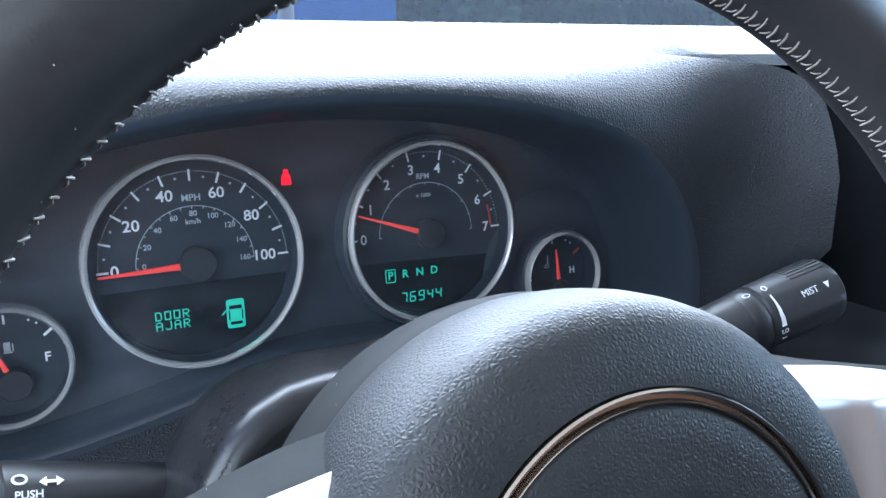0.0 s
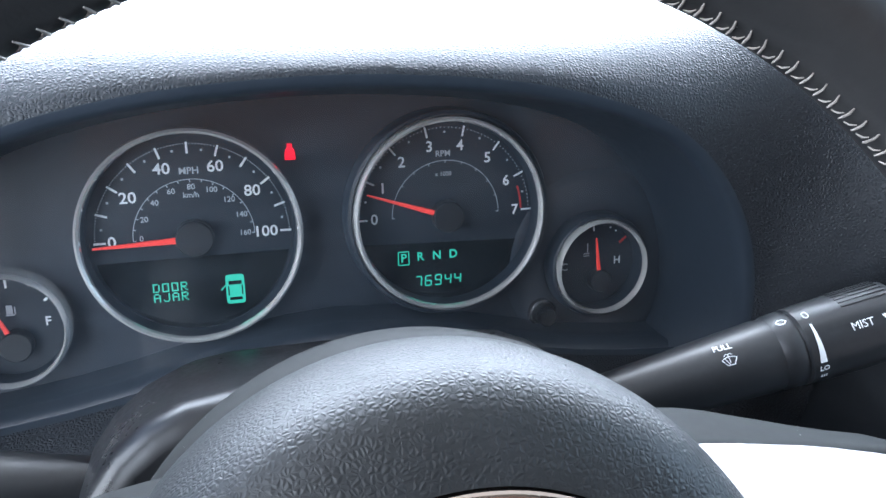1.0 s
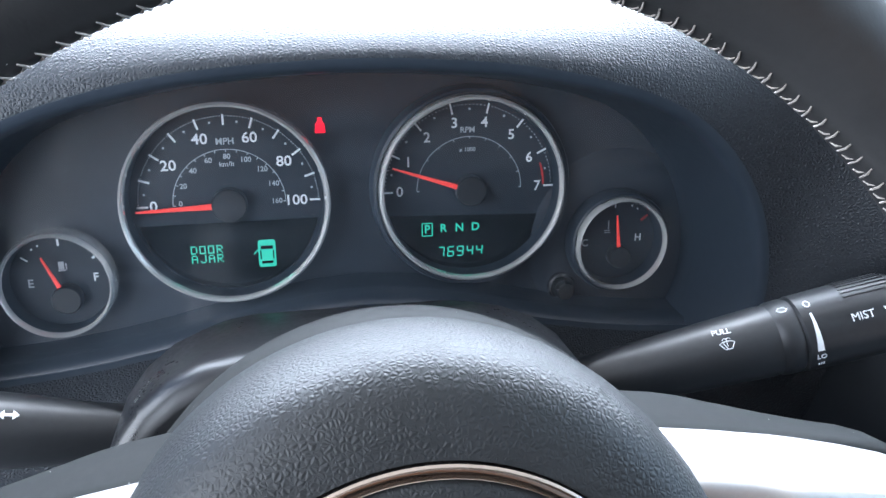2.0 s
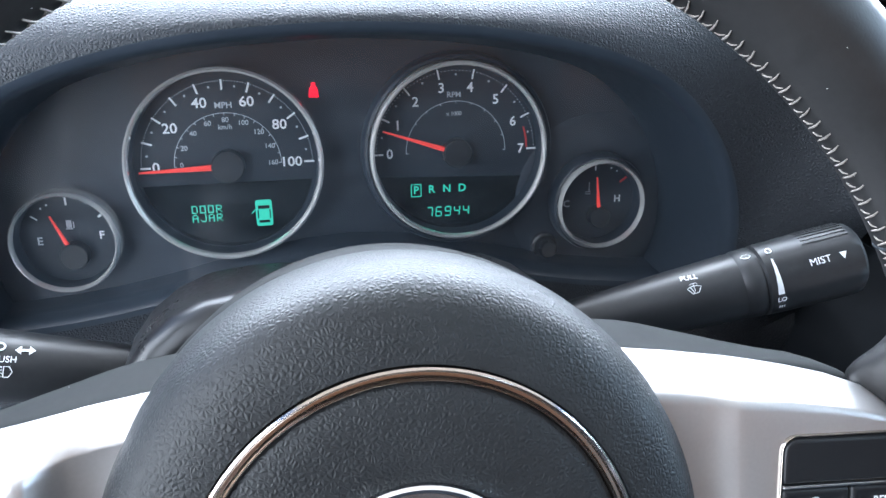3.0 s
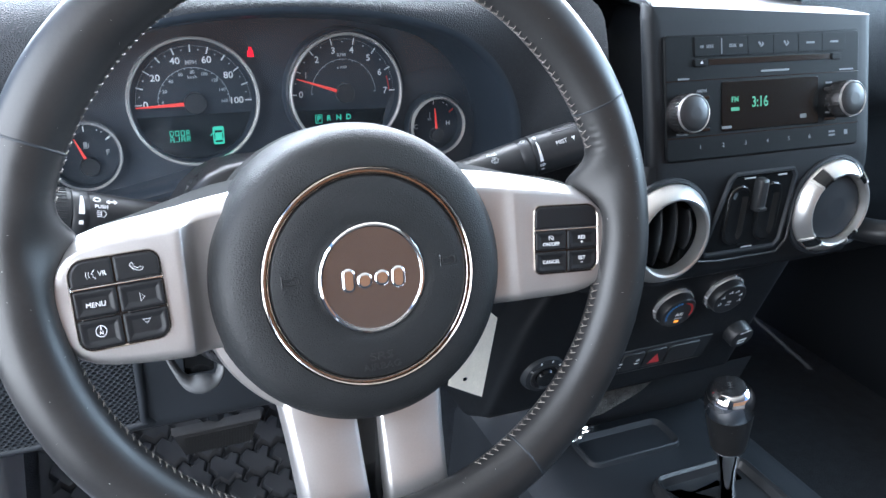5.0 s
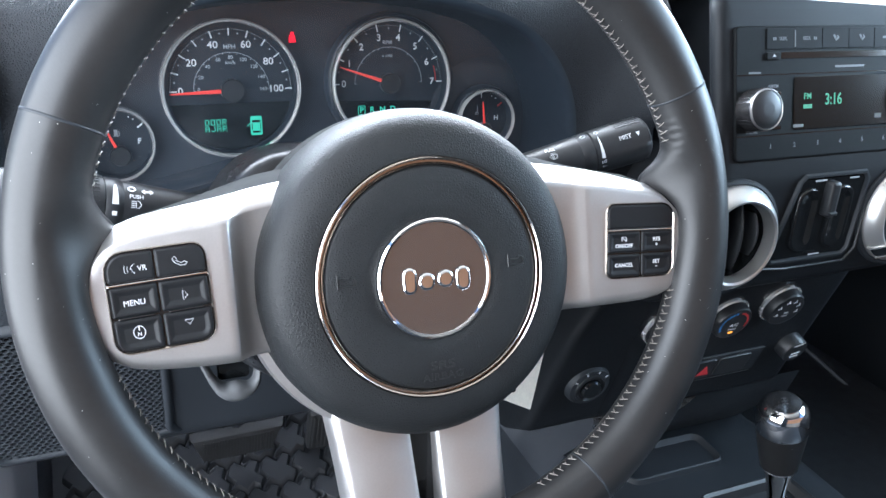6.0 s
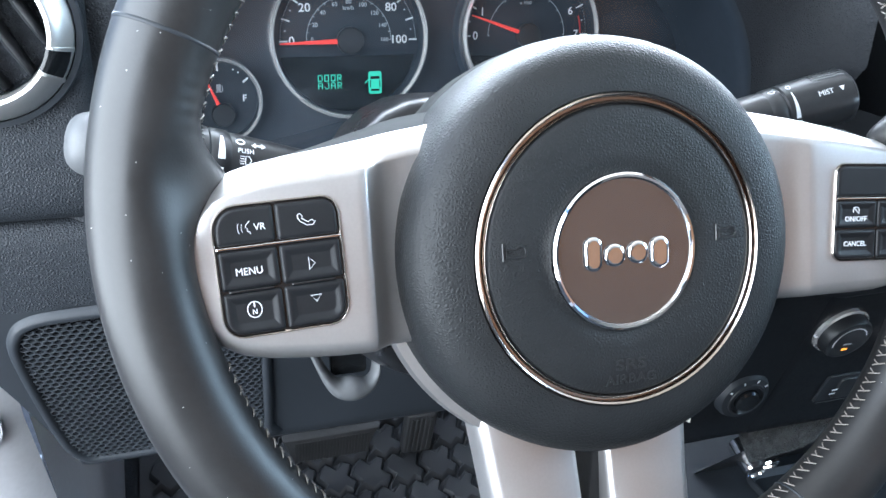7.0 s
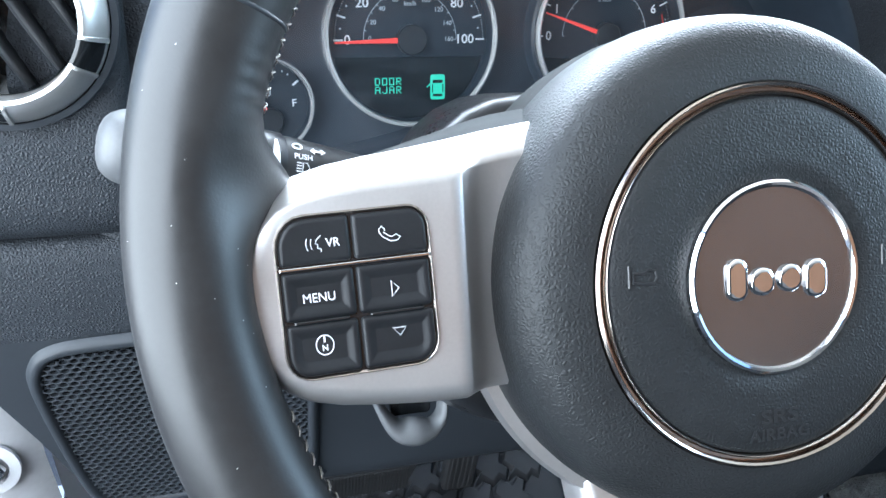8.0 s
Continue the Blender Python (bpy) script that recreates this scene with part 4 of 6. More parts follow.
for x, y, w_, h_ in ((-0.0146, 0.0002, 0.0074, 0.0138), (-0.0052, -0.0010, 0.0088, 0.0092), (0.0053, -0.0006, 0.0088, 0.0092), (0.0152, -0.0014, 0.0080, 0.0128)):
    part("badge_mark", pillow(rrect(w_, h_, min(w_, h_) * 0.48, x, y), [(0, -0.0006), (0, 0.0004), (0.0005, 0.0009), (0.0014, 0.0011)]), CHROME, wheel, "raised plain chrome mark")
lettering("emboss", "SRS", 0.0066, EMBOSS, wheel, 0.001, -0.0468, -0.0009, wide=1.45, label="embossed letters in the vinyl")
lettering("emboss", "AIRBAG", 0.0056, EMBOSS, wheel, 0.001, -0.0528, -0.0010, wide=1.2, label="embossed letters in the vinyl")
for sx in (-1, 1):
    bm = tube([(-0.0046, 0.0036, 0), (-0.0046, -0.0032, 0)], 0.0005, 6)
    tube([(-0.0032, 0.0012, 0), (0.0006, 0.0010, 0), (0.0022, 0.0022, 0), (0.0044, 0.0016, 0), (0.0050, -0.0004, 0), (0.0040, -0.0022, 0), (0.0004, -0.0024, 0), (-0.0032, -0.0018, 0)], 0.0005, 6, closed=True, bm=bm)
    part("horn_emboss", bm, EMBOSS, wheel, "embossed horn symbol", m=Matrix.Translation((sx * 0.0475, 0.004, -0.0012)))
part("back_cover", lathe([(0.030, -0.096), (0.080, -0.094), (0.0875, -0.088), (0.0898, -0.076), (0.0906, -0.062), (0.0898, -0.054), (0.085, -0.048)], 96), WHEELBACK, wheel, "grey plastic back cover")
for a0, a1 in ((188, 243), (297, 352)):
    part("web", lathe([(0.080, -0.060), (0.0945, -0.056), (0.0960, -0.050), (0.0945, -0.044), (0.080, -0.041)], 24, a0=a0, a1=a1), SILVER, wheel, "curved silver web under the hub")

OUT_T = [(0.110 + (x - 0.110) * 0.955 if x > 0.110 else x, y) for x, y in [(0.1700, 0.006), (0.1695, 0.016), (0.1680, 0.0235), (0.1650, 0.0305), (0.1600, 0.0356), (0.1530, 0.0397), (0.1430, 0.0430), (0.1300, 0.0458), (0.1150, 0.0485), (0.1050, 0.0503), (0.1014, 0.0509), (0.1003, 0.0511), (0.0975, 0.0516), (0.0945, 0.0521), (0.0915, 0.0527), (0.0850, 0.0538), (0.0780, 0.0548), (0.0680, 0.0562), (0.0560, 0.0572)]]
OUT_B = [0.002, -0.009, -0.0165, -0.0220, -0.0268, -0.0300, -0.0318, -0.0326, -0.0330, -0.0331, -0.0331, -0.0331, -0.0331, -0.0331, -0.0331, -0.0331, -0.0331, -0.0331, -0.0331]


def spoke(sx):
    rows = []
    for (ax, ut), ub in zip(OUT_T, OUT_B):
        ax += 0.0025 * max(ax - 0.140, 0) / 0.0273 if sx > 0 else 0
        turn = (0.045 if sx < 0 else -0.060) * max(ax - 0.110, 0)
        ut, ub = ut + turn, ub + turn
        zf = -0.0132
        k = min(max((0.1010 - ax) / 0.0130, 0), 1)
        e = min(max((ax - 0.138) / 0.026, 0), 1)
        drop = 1 - 0.45 * e * e * (3 - 2 * e)
        dip = (0.0130 if sx < 0 else 0.0040) * math.sin(k * math.pi / 2)
        h_ = ut - ub
        q = min(1, h_ / 0.045)
        row = [(ub, -0.036, 0), (ub, zf - 0.012, 0.6), (ub + 0.0008 * q, zf - 0.006, 0.8), (ub + 0.0025 * q, zf - 0.0022, 0.9), (ub + 0.0050 * q, zf - 0.0004, 1), (ub + 0.0075 * q, zf, 1)]
        band = q * float(np.interp(ax, (0.100, 0.152), (0.0118, 0.0075)))
        row += [(ub + 0.0075 * q + (h_ - 0.0075 * q - band) * f_, zf, w) for f_, w in ((0.25, 1), (0.5, 1), (0.75, 0.97), (0.97, 0.85))]
        row += [(ut - band * f_, zf - d_ * drop, w) for f_, d_, w in ((0.94, 0.0005, 0.75), (0.86, 0.0019, 0.62), (0.66, 0.0060, 0.42), (0.40, 0.0110, 0.22), (0.14, 0.0158, 0.06), (0.0, 0.0190, 0))] + [(ut - 0.001, zf - 0.0215, 0)]
        rows.append([(sx * ax, u, z - dip * w) for u, z, w in row])
    return part("spoke", loft(rows, closed=False, cap0=True), SILVER, wheel, "satin silver spoke cover", smooth=55)


def chrome_frame(poly, z, w_, owner):
    rings = [[(x, y, z - 0.002) for x, y in inset(poly, -w_ * 0.5)], [(x, y, z + 0.0003) for x, y in inset(poly, -w_ * 0.4)], [(x, y, z + 0.0009) for x, y in poly], [(x, y, z + 0.0003) for x, y in inset(poly, w_ * 0.5)], [(x, y, z - 0.003) for x, y in inset(poly, w_ * 0.6)]]
    return part("chrome_surround", loft(rings), WARMCHROME, owner, "thin chrome surround")


def corner_rect(x0, x1, y0, y1, rs):
    """A rectangle with its own radius at each corner: right-top, left-top, left-bottom, right-bottom."""
    out = []
    for (cx, cy, sx, sy, a0), r in zip(((x1, y1, 1, 1, 0), (x0, y1, -1, 1, 90), (x0, y0, -1, -1, 180), (x1, y0, 1, -1, 270)), rs):
        for k in range(6):
            a = radians(a0 + 18 * k)
            out.append((cx - sx * r + r * math.cos(a), cy - sy * r + r * math.sin(a)))
    return out


def key_button(x0, x1, y0, y1, rs, owner, dish=True):
    prof = [(0, -0.0165), (0, -0.0128), (0.0003, -0.0122), (0.0008, -0.0119), (0.0014, -0.0118)]
    if dish:
        prof += [(0.0022, -0.0119), (0.0032, -0.0125), (0.0042, -0.0127)]
    rings = [[(x, y, z) for x, y in corner_rect(x0 + d, x1 - d, y0 + d, y1 - d, [max(r - d, 0.0005) for r in rs])] for d, z in prof]
    return part("button", loft(rings, cap0=True, cap1=True), KEY, owner, "black rubber button", smooth=50)


def spoke_back(sx):
    """The grey rear half of a side spoke, which rises a little towards the hub."""
    rows = []
    for (ax, ut), ub in zip(OUT_T, OUT_B):
        k = min(max((0.125 - ax) / 0.045, 0), 1)
        up = ut + 0.0050 * k
        rows.append([(sx * ax, ub + 0.001, -0.034), (sx * ax, ut - 0.0022, -0.0330), (sx * ax, ut - 0.0006, -0.0345), (sx * ax, ut + 0.0003, -0.037), (sx * ax, up + 0.0006, -0.052), (sx * ax, up - 0.0015, -0.060), (sx * ax, up - 0.006, -0.066), (sx * ax, ub + 0.006, -0.066), (sx * ax, ub, -0.054)])
    return part("spoke_back", loft(rows, cap0=True, cap1=True), WHEELBACK, wheel, "grey plastic rear of the spoke", smooth=50)


spoke_back(-1)
spoke_back(1)
left = spoke(-1)
P = corner_rect(-0.1612, -0.1150, -0.0165, 0.0293, (0.0065, 0.0090, 0.0072, 0.0072))
part("button_well", pillow(P, [(0, -0.018), (0, -0.0129)]), GLOSSBLACK, left, "gloss black button well", smooth=0)
chrome_frame(P, -0.0130, 0.0011, left)
part("divider", box(0.0450, 0.0011, 0.0030, 0.0004, -0.1381, 0.0148, -0.0145), CHROME, left, "thin chrome divider")
M4 = 0.0013
key_button(-0.1604, -0.1391, 0.0157, 0.0285, (M4, 0.0080, M4, M4), left, False)
key_button(-0.1383, -0.1158, 0.0157, 0.0285, (0.0055, M4, M4, M4), left, False)
key_button(-0.1604, -0.1391, 0.0002, 0.0139, (M4, M4, M4, M4), left)
key_button(-0.1383, -0.1158, 0.0002, 0.0139, (M4, M4, M4, M4), left)
key_button(-0.1604, -0.1391, -0.0157, -0.0007, (M4, M4, 0.0060, M4), left)
key_button(-0.1383, -0.1158, -0.0157, -0.0007, (M4, M4, M4, 0.0060), left)
for x in (-0.1497, -0.1270):
    part("rocker_ridge", box(0.0165, 0.0013, 0.0034, 0.0005, x, -0.0003, -0.0150, 0.0005), GLOSSBLACK, left, "raised gloss ridge")
BZ = -0.0117
lettering("key_print", "VR", 0.0034, WHITE, left, -0.1443, 0.0212, BZ, bold=0.004)
bm = tube([(-0.1533 + 0.0012 * math.cos(k), 0.0208 + 0.0022 * math.sin(k), BZ) for k in np.linspace(2.2, 4.1, 6)], 0.00016, 5)
tube([(-0.1545 + 0.0018 * math.cos(k), 0.0208 + 0.0028 * math.sin(k), BZ) for k in np.linspace(2.3, 4.0, 6)], 0.00016, 5, bm=bm)
tube([(-0.1502, 0.0236, BZ), (-0.1520, 0.0222, BZ), (-0.1526, 0.0208, BZ), (-0.1516, 0.0206, BZ), (-0.1518, 0.0192, BZ), (-0.1506, 0.0190, BZ), (-0.1504, 0.0180, BZ)], 0.00018, 5, bm=bm)
part("voice_symbol", bm, WHITE, left, m=Matrix.Translation((-0.1494, 0.0213, 0)) @ Matrix.Diagonal((0.74, 0.80, 1, 1)) @ Matrix.Translation((0.1526, -0.0208, 0)))
receiver = [(-0.1302, 0.0238), (-0.1290, 0.0246), (-0.1282, 0.0228), (-0.1290, 0.0220), (-0.1268, 0.0194), (-0.1250, 0.0198), (-0.1238, 0.0184), (-0.1252, 0.0174), (-0.1276, 0.0180), (-0.1298, 0.0206), (-0.1304, 0.0226)]
part("phone_symbol", tube([(x, y, BZ) for x, y in receiver], 0.00018, 5, closed=True), WHITE, left, m=Matrix.Translation((-0.1266, 0.0207, 0)) @ Matrix.Rotation(radians(14), 4, "Z") @ Matrix.Diagonal((0.86, 0.74, 1, 1)) @ Matrix.Translation((0.1271, -0.0210, 0)))
lettering("key_print", "MENU", 0.0036, WHITE, left, -0.1499, 0.0062, -0.0125, bold=0.0)
part("right_symbol", tube([(-0.1280, 0.0084, -0.0125), (-0.1280, 0.0040, -0.0125), (-0.1258, 0.0062, -0.0125)], 0.00017, 5, closed=True), WHITE, left)
part("down_symbol", tube([(-0.1288, -0.0052, -0.0125), (-0.1248, -0.0052, -0.0125), (-0.1268, -0.0075, -0.0125)], 0.00017, 5, closed=True), WHITE, left)
bm = tube([(-0.1497 + 0.0026 * math.cos(k), -0.0072 + 0.0028 * math.sin(k), -0.0125) for k in np.linspace(0, 6.02, 24)], 0.00017, 5, closed=True)
bars([(-0.1497, -0.0055, 0.0005, 0.0018, 0)], -0.0126, bm=bm)
part("compass_symbol", bm, WHITE, left)
lettering("key_print", "N", 0.0024, WHITE, left, -0.1497, -0.0081, -0.0125)

right = spoke(1)
P = corner_rect(0.1110, 0.1585, -0.0172, 0.0292, (0.0090, 0.0050, 0.0050, 0.0075))
part("button_well", pillow(P, [(0, -0.018), (0, -0.0129)]), GLOSSBLACK, right, "gloss black button well", smooth=0)
chrome_frame(P, -0.0130, 0.0011, right)
part("divider", box(0.0460, 0.0011, 0.0030, 0.0004, 0.1347, 0.0127, -0.0145), CHROME, right, "thin chrome divider")
key_button(0.1118, 0.1577, 0.0136, 0.0284, (0.0082, 0.0044, M4, M4), right, False)
key_button(0.1118, 0.1345, -0.0014, 0.0118, (M4, M4, M4, M4), right)
key_button(0.1353, 0.1577, -0.0014, 0.0118, (M4, M4, M4, M4), right)
key_button(0.1118, 0.1345, -0.0164, -0.0022, (M4, M4, 0.0042, M4), right)
key_button(0.1353, 0.1577, -0.0164, -0.0022, (M4, M4, M4, 0.0066), right)
lettering("key_print", "ON/OFF", 0.0034, WHITE, right, 0.1232, 0.0028, -0.0125)
bm = tube([(0.1232 + 0.0017 * math.cos(k), 0.0069 + 0.0017 * math.sin(k), -0.0125) for k in np.linspace(-0.6, 3.8, 12)], 0.0002, 5)
tube([(0.1216, 0.0084, -0.0125), (0.1249, 0.0054, -0.0125)], 0.0002, 5, bm=bm)
part("cruise_symbol", bm, WHITE, right)
lettering("key_print", "RES", 0.0034, WHITE, right, 0.1462, 0.0064, -0.0125)
lettering("key_print", "+", 0.0034, WHITE, right, 0.1462, 0.0030, -0.0125)
lettering("key_print", "CANCEL", 0.0033, WHITE, right, 0.1232, -0.0092, -0.0125)
lettering("key_print", "SET", 0.0034, WHITE, right, 0.1462, -0.0078, -0.0125)
part("minus_print", bars([(0.1462, -0.0108, 0.0016, 0.0004, 0)], -0.0126), WHITE, right, smooth=0)

for ob in left.children:
    ob.matrix_basis = Matrix.Translation((-0.1352, 0.0058, 0)) @ Matrix.Rotation(radians(2.3), 4, "Z") @ Matrix.Translation((0.1382, -0.0068, 0)) @ Matrix.Diagonal((1, 1.06, 1, 1)) @ ob.matrix_basis
for ob in right.children:
    ob.matrix_basis = Matrix.Translation((0.1370, 0.0046, 0)) @ Matrix.Rotation(radians(-3.6), 4, "Z") @ Matrix.Translation((-0.1348, -0.0057, 0)) @ Matrix.Diagonal((1, 0.955, 1, 1)) @ ob.matrix_basis

for sx in (-1, 1):
    rows = []
    for u, xo, xi, z in ((-0.060, 0.0560, 0.0075, -0.046), (-0.085, 0.0530, 0.0072, -0.0405), (-0.110, 0.0505, 0.0068, -0.036), (-0.135, 0.0488, 0.0062, -0.031), (-0.150, 0.0484, 0.0058, -0.028), (-0.160, 0.0484, 0.0056, -0.034)):
        row = [(xi, z - 0.016), (xi, z - 0.004), (xi + 0.0010, z - 0.0010), (xi + 0.003, z), (xi + (xo - xi) * 0.5, z + 0.0008), (xo - 0.006, z), (xo - 0.0025, z - 0.0012), (xo - 0.0007, z - 0.0045), (xo, z - 0.010), (xo, z - 0.020)]
        rows.append([(sx * x, u, zz) for x, zz in row])
    part("lower_spoke", loft(rows, closed=False, cap0=True, cap1=True), SILVER, wheel, "satin silver lower spoke", smooth=50)
part("spoke_gap", box(0.020, 0.100, 0.010, 0.002, 0, -0.110, -0.056), GLOSSBLACK, wheel, "gloss black strip between lower spokes")

# ---- column, stalks ----
def along(p0, p1, facing):
    """A frame at p0 whose z runs to p1 and whose x turns towards facing."""
    z = (Vector(p1) - Vector(p0)).normalized()
    x = Vector(facing)
    x = (x - z * x.dot(z)).normalized()
    y = z.cross(x)
    return Matrix(((x.x, y.x, z.x, p0[0]), (x.y, y.y, z.y, p0[1]), (x.z, y.z, z.z, p0[2]), (0, 0, 0, 1)))


def skin(r, s, around=0.0):
    """Where print lies on a stalk: s along it, its letters running towards the tip."""
    c, d = math.cos(radians(around)), math.sin(radians(around))
    return Matrix(((0, d, c, c * r), (0, -c, d, d * r), (1, 0, 0, s), (0, 0, 0, 1)))


column = thing("steering_column_cover", turned(-0.0025, 0.0, 0.0, TILT_W), "black plastic steering column cover", "column cover")
rows = []
for z, w_, h_, r_ in ((-0.0930, 0.176, 0.124, 0.040), (-0.0936, 0.186, 0.134, 0.045), (-0.0965, 0.193, 0.141, 0.048), (-0.102, 0.196, 0.144, 0.049), (-0.14, 0.204, 0.154, 0.052), (-0.18, 0.194, 0.146, 0.050), (-0.215, 0.170, 0.124, 0.045), (-0.25, 0.14, 0.096, 0.04)):
    rows.append([(x, y, z) for x, y in rrect(w_ - 0.010, h_, r_, -0.006, 0.001, 6)])
part("shroud", loft(rows, cap0=True, cap1=True), COLUMNBLACK, column, smooth=60)
part("parting_line", box(0.1870, 0.0012, 0.070, 0.0003, -0.006, -0.002, -0.172), GLOSSBLACK, column)

CAMSIDE = (-0.15, -0.78, 0.55)
wiper = thing("wiper_stalk", along((0.052, 0.154, -0.018), (0.222, 0.1335, 0.0265), CAMSIDE), "black wiper stalk with white printed symbols", "stalk")
part("arm", solid([(0.0112, 0.0), (0.0118, 0.03), (0.0129, 0.06), (0.0142, 0.090), (0.0153, 0.1145), (0.0150, 0.1175)], 40), SATIN, wiper)
part("collar", solid([(0.0142, 0.1165), (0.0157, 0.1190), (0.0160, 0.1255), (0.0148, 0.1275)], 40), SATIN, wiper)
rows = []
for s, r in ((0.1270, 0.0150), (0.1280, 0.0163), (0.150, 0.0167), (0.166, 0.0166), (0.1700, 0.0158), (0.1718, 0.0140)):
    rows.append([(r * math.cos(2 * math.pi * k / 48) * (0.94 if k in (47, 0, 1, 2, 3) and 0.14 < s < 0.169 else 1), r * math.sin(2 * math.pi * k / 48), s) for k in range(48)])
part("knob", loft(rows, cap0=True, cap1=True), SATIN, wiper, "twist knob")
rib = None
for k in range(9):
    a = radians(-100 + 8 * k)
    m = Matrix.Translation((0.0166 * math.cos(a), 0.0166 * math.sin(a), 0.157)) @ Matrix.Rotation(a, 4, "Z")
    if rib is None:
        bm = bmesh.new()
        bmesh.ops.create_cube(bm, size=1.0)
        bmesh.ops.scale(bm, vec=(0.0008, 0.0009, 0.020), verts=bm.verts)
        rib = part("rib", bm, SATIN, wiper, m=m)
    else:
        again("rib", rib.data, wiper, m)
lettering("print", "PULL", 0.0036, WHITE, wiper, 0, 0, 0, m=skin(0.0146, 0.0955, -32) @ Matrix.Rotation(radians(-4), 4, "Z"), bold=0.01)
bm = tube([(-0.0031, 0.0006, 0), (-0.0014, -0.0020, 0), (0.0014, -0.0020, 0), (0.0031, 0.0006, 0), (0.0016, 0.0012, 0), (0.0, 0.0014, 0), (-0.0016, 0.0012, 0)], 0.0002, 5, closed=True)
tube([(-0.0004, -0.0018, 0), (-0.0016, 0.0010, 0)], 0.0002, 5, bm=bm)
tube([(0.0, -0.0010, 0), (0.0, 0.0024, 0)], 0.00016, 5, bm=bm)
for sx in (-1, 1):
    tube([(0.0, 0.0024, 0), (sx * 0.0010, 0.0026, 0), (sx * 0.0017, 0.0020, 0)], 0.00016, 5, bm=bm)
part("washer_symbol", bm, WHITE, wiper, m=skin(0.0146, 0.0962, -9))
rows = []
for a, half in ((-24, 0.0004), (-10, 0.0006), (5, 0.0009), (20, 0.0012), (34, 0.0014)):
    rows.append([(0.01655 * math.cos(radians(a)), 0.01655 * math.sin(radians(a)), 0.1318 - half), (0.01655 * math.cos(radians(a)), 0.01655 * math.sin(radians(a)), 0.1318 + half)])
part("speed_wedge", loft(rows, closed=False), WHITE, wiper, smooth=80)
lettering("print", "MIST", 0.0046, WHITE, wiper, 0, 0, 0, m=skin(0.0168, 0.1510, -2), bold=0.0)
bm = bmesh.new()
bm.faces.new([bm.verts.new(p) for p in ((-0.0016, 0.0016, 0), (0.0016, 0.0016, 0), (0, -0.0016, 0))])
part("mist_arrow", bm, WHITE, wiper, m=skin(0.0169, 0.1612, -2), smooth=0)
lettering("print", "LO", 0.0032, WHITE, wiper, 0, 0, 0, m=skin(0.0166, 0.1320, 44))
part("speed_bars", bars([(-0.0010, 0, 0.0004, 0.0014, 0), (0, 0, 0.0004, 0.0014, 0), (0.0010, 0, 0.0004, 0.0014, 0)], 0), WHITE, wiper, m=skin(0.0166, 0.1320, 58), smooth=0)
part("off_mark", tube([(0.0012 * math.cos(k), 0.0016 * math.sin(k), 0) for k in np.linspace(0, 5.8, 14)], 0.00025, 5, closed=True), WHITE, wiper, m=skin(0.0165, 0.1322, -40))
bm = tube([(-0.0022, 0.0, 0), (-0.0010, 0.0012, 0), (0.0010, 0.0012, 0), (0.0022, 0.0, 0), (0.0010, -0.0012, 0), (-0.0010, -0.0012, 0)], 0.00028, 5, closed=True)
part("wiper_symbol", bm, WHITE, wiper, m=skin(0.0159, 0.1222, -42))

lampst = thing("headlamp_stalk", along((-0.057, 0.154, -0.020), (-0.222, 0.128, 0.022), (0.15, -0.78, 0.55)), "black headlamp stalk with white printed symbols and grey end cap", "stalk")
part("arm", solid([(0.0095, 0.0), (0.0100, 0.03), (0.0116, 0.06), (0.0136, 0.082), (0.0148, 0.0975), (0.0146, 0.0995)], 40), SATIN, lampst)
part("collar", solid([(0.0142, 0.0985), (0.0157, 0.1010), (0.0160, 0.1080), (0.0148, 0.1100)], 40), SATIN, lampst)
part("twist_ring", solid([(0.0150, 0.1090), (0.0162, 0.1105), (0.0164, 0.146), (0.0156, 0.148)], 40), SATIN, lampst, "ribbed twist ring")
rib = None
for k in range(40):
    a = radians(9 * k)
    m = Matrix.Translation((0.0164 * math.cos(a), 0.0164 * math.sin(a), 0.126)) @ Matrix.Rotation(a, 4, "Z")
    if rib is None:
        bm = bmesh.new()
        bmesh.ops.create_cube(bm, size=1.0)
        bmesh.ops.scale(bm, vec=(0.0008, 0.0010, 0.026), verts=bm.verts)
        rib = part("rib", bm, SATIN, lampst, m=m)
    else:
        again("rib", rib.data, lampst, m)
part("end_cap", solid([(0.0150, 0.1475), (0.0155, 0.149), (0.0157, 0.154), (0.0155, 0.1585), (0.0149, 0.1625), (0.0139, 0.1655), (0.0123, 0.1682), (0.0100, 0.1702), (0.0070, 0.1714), (0.0035, 0.1720), (0.0010, 0.1721), (0.0008, 0.1710)], 40), GREYKNOB, lampst, "grey rounded end cap")
FLIP = Matrix.Rotation(radians(180), 4, "Z")
lettering("print", "PUSH", 0.0034, WHITE, lampst, 0, 0, 0, m=skin(0.0147, 0.0925, 6) @ FLIP, bold=0.012)
bm = tube([(-0.0006, 0.0020, 0), (-0.0006, -0.0020, 0), (0.0012, -0.0020, 0), (0.0024, 0, 0), (0.0012, 0.0020, 0)], 0.00022, 5, closed=True)
bars([(-0.0022, y, 0.0022, 0.0004, 0) for y in (-0.0018, -0.0006, 0.0006, 0.0018)], -0.0001, bm=bm)
part("beam_symbol", bm, WHITE, lampst, m=skin(0.0147, 0.0920, -12) @ FLIP)
bm = bars([(0.0, 0, 0.0030, 0.0010, 0)], 0)
for sx in (-1, 1):
    bm.faces.new([bm.verts.new(p) for p in ((sx * 0.0014, 0.0018, 0.0001), (sx * 0.0036, 0, 0.0001), (sx * 0.0014, -0.0018, 0.0001))])
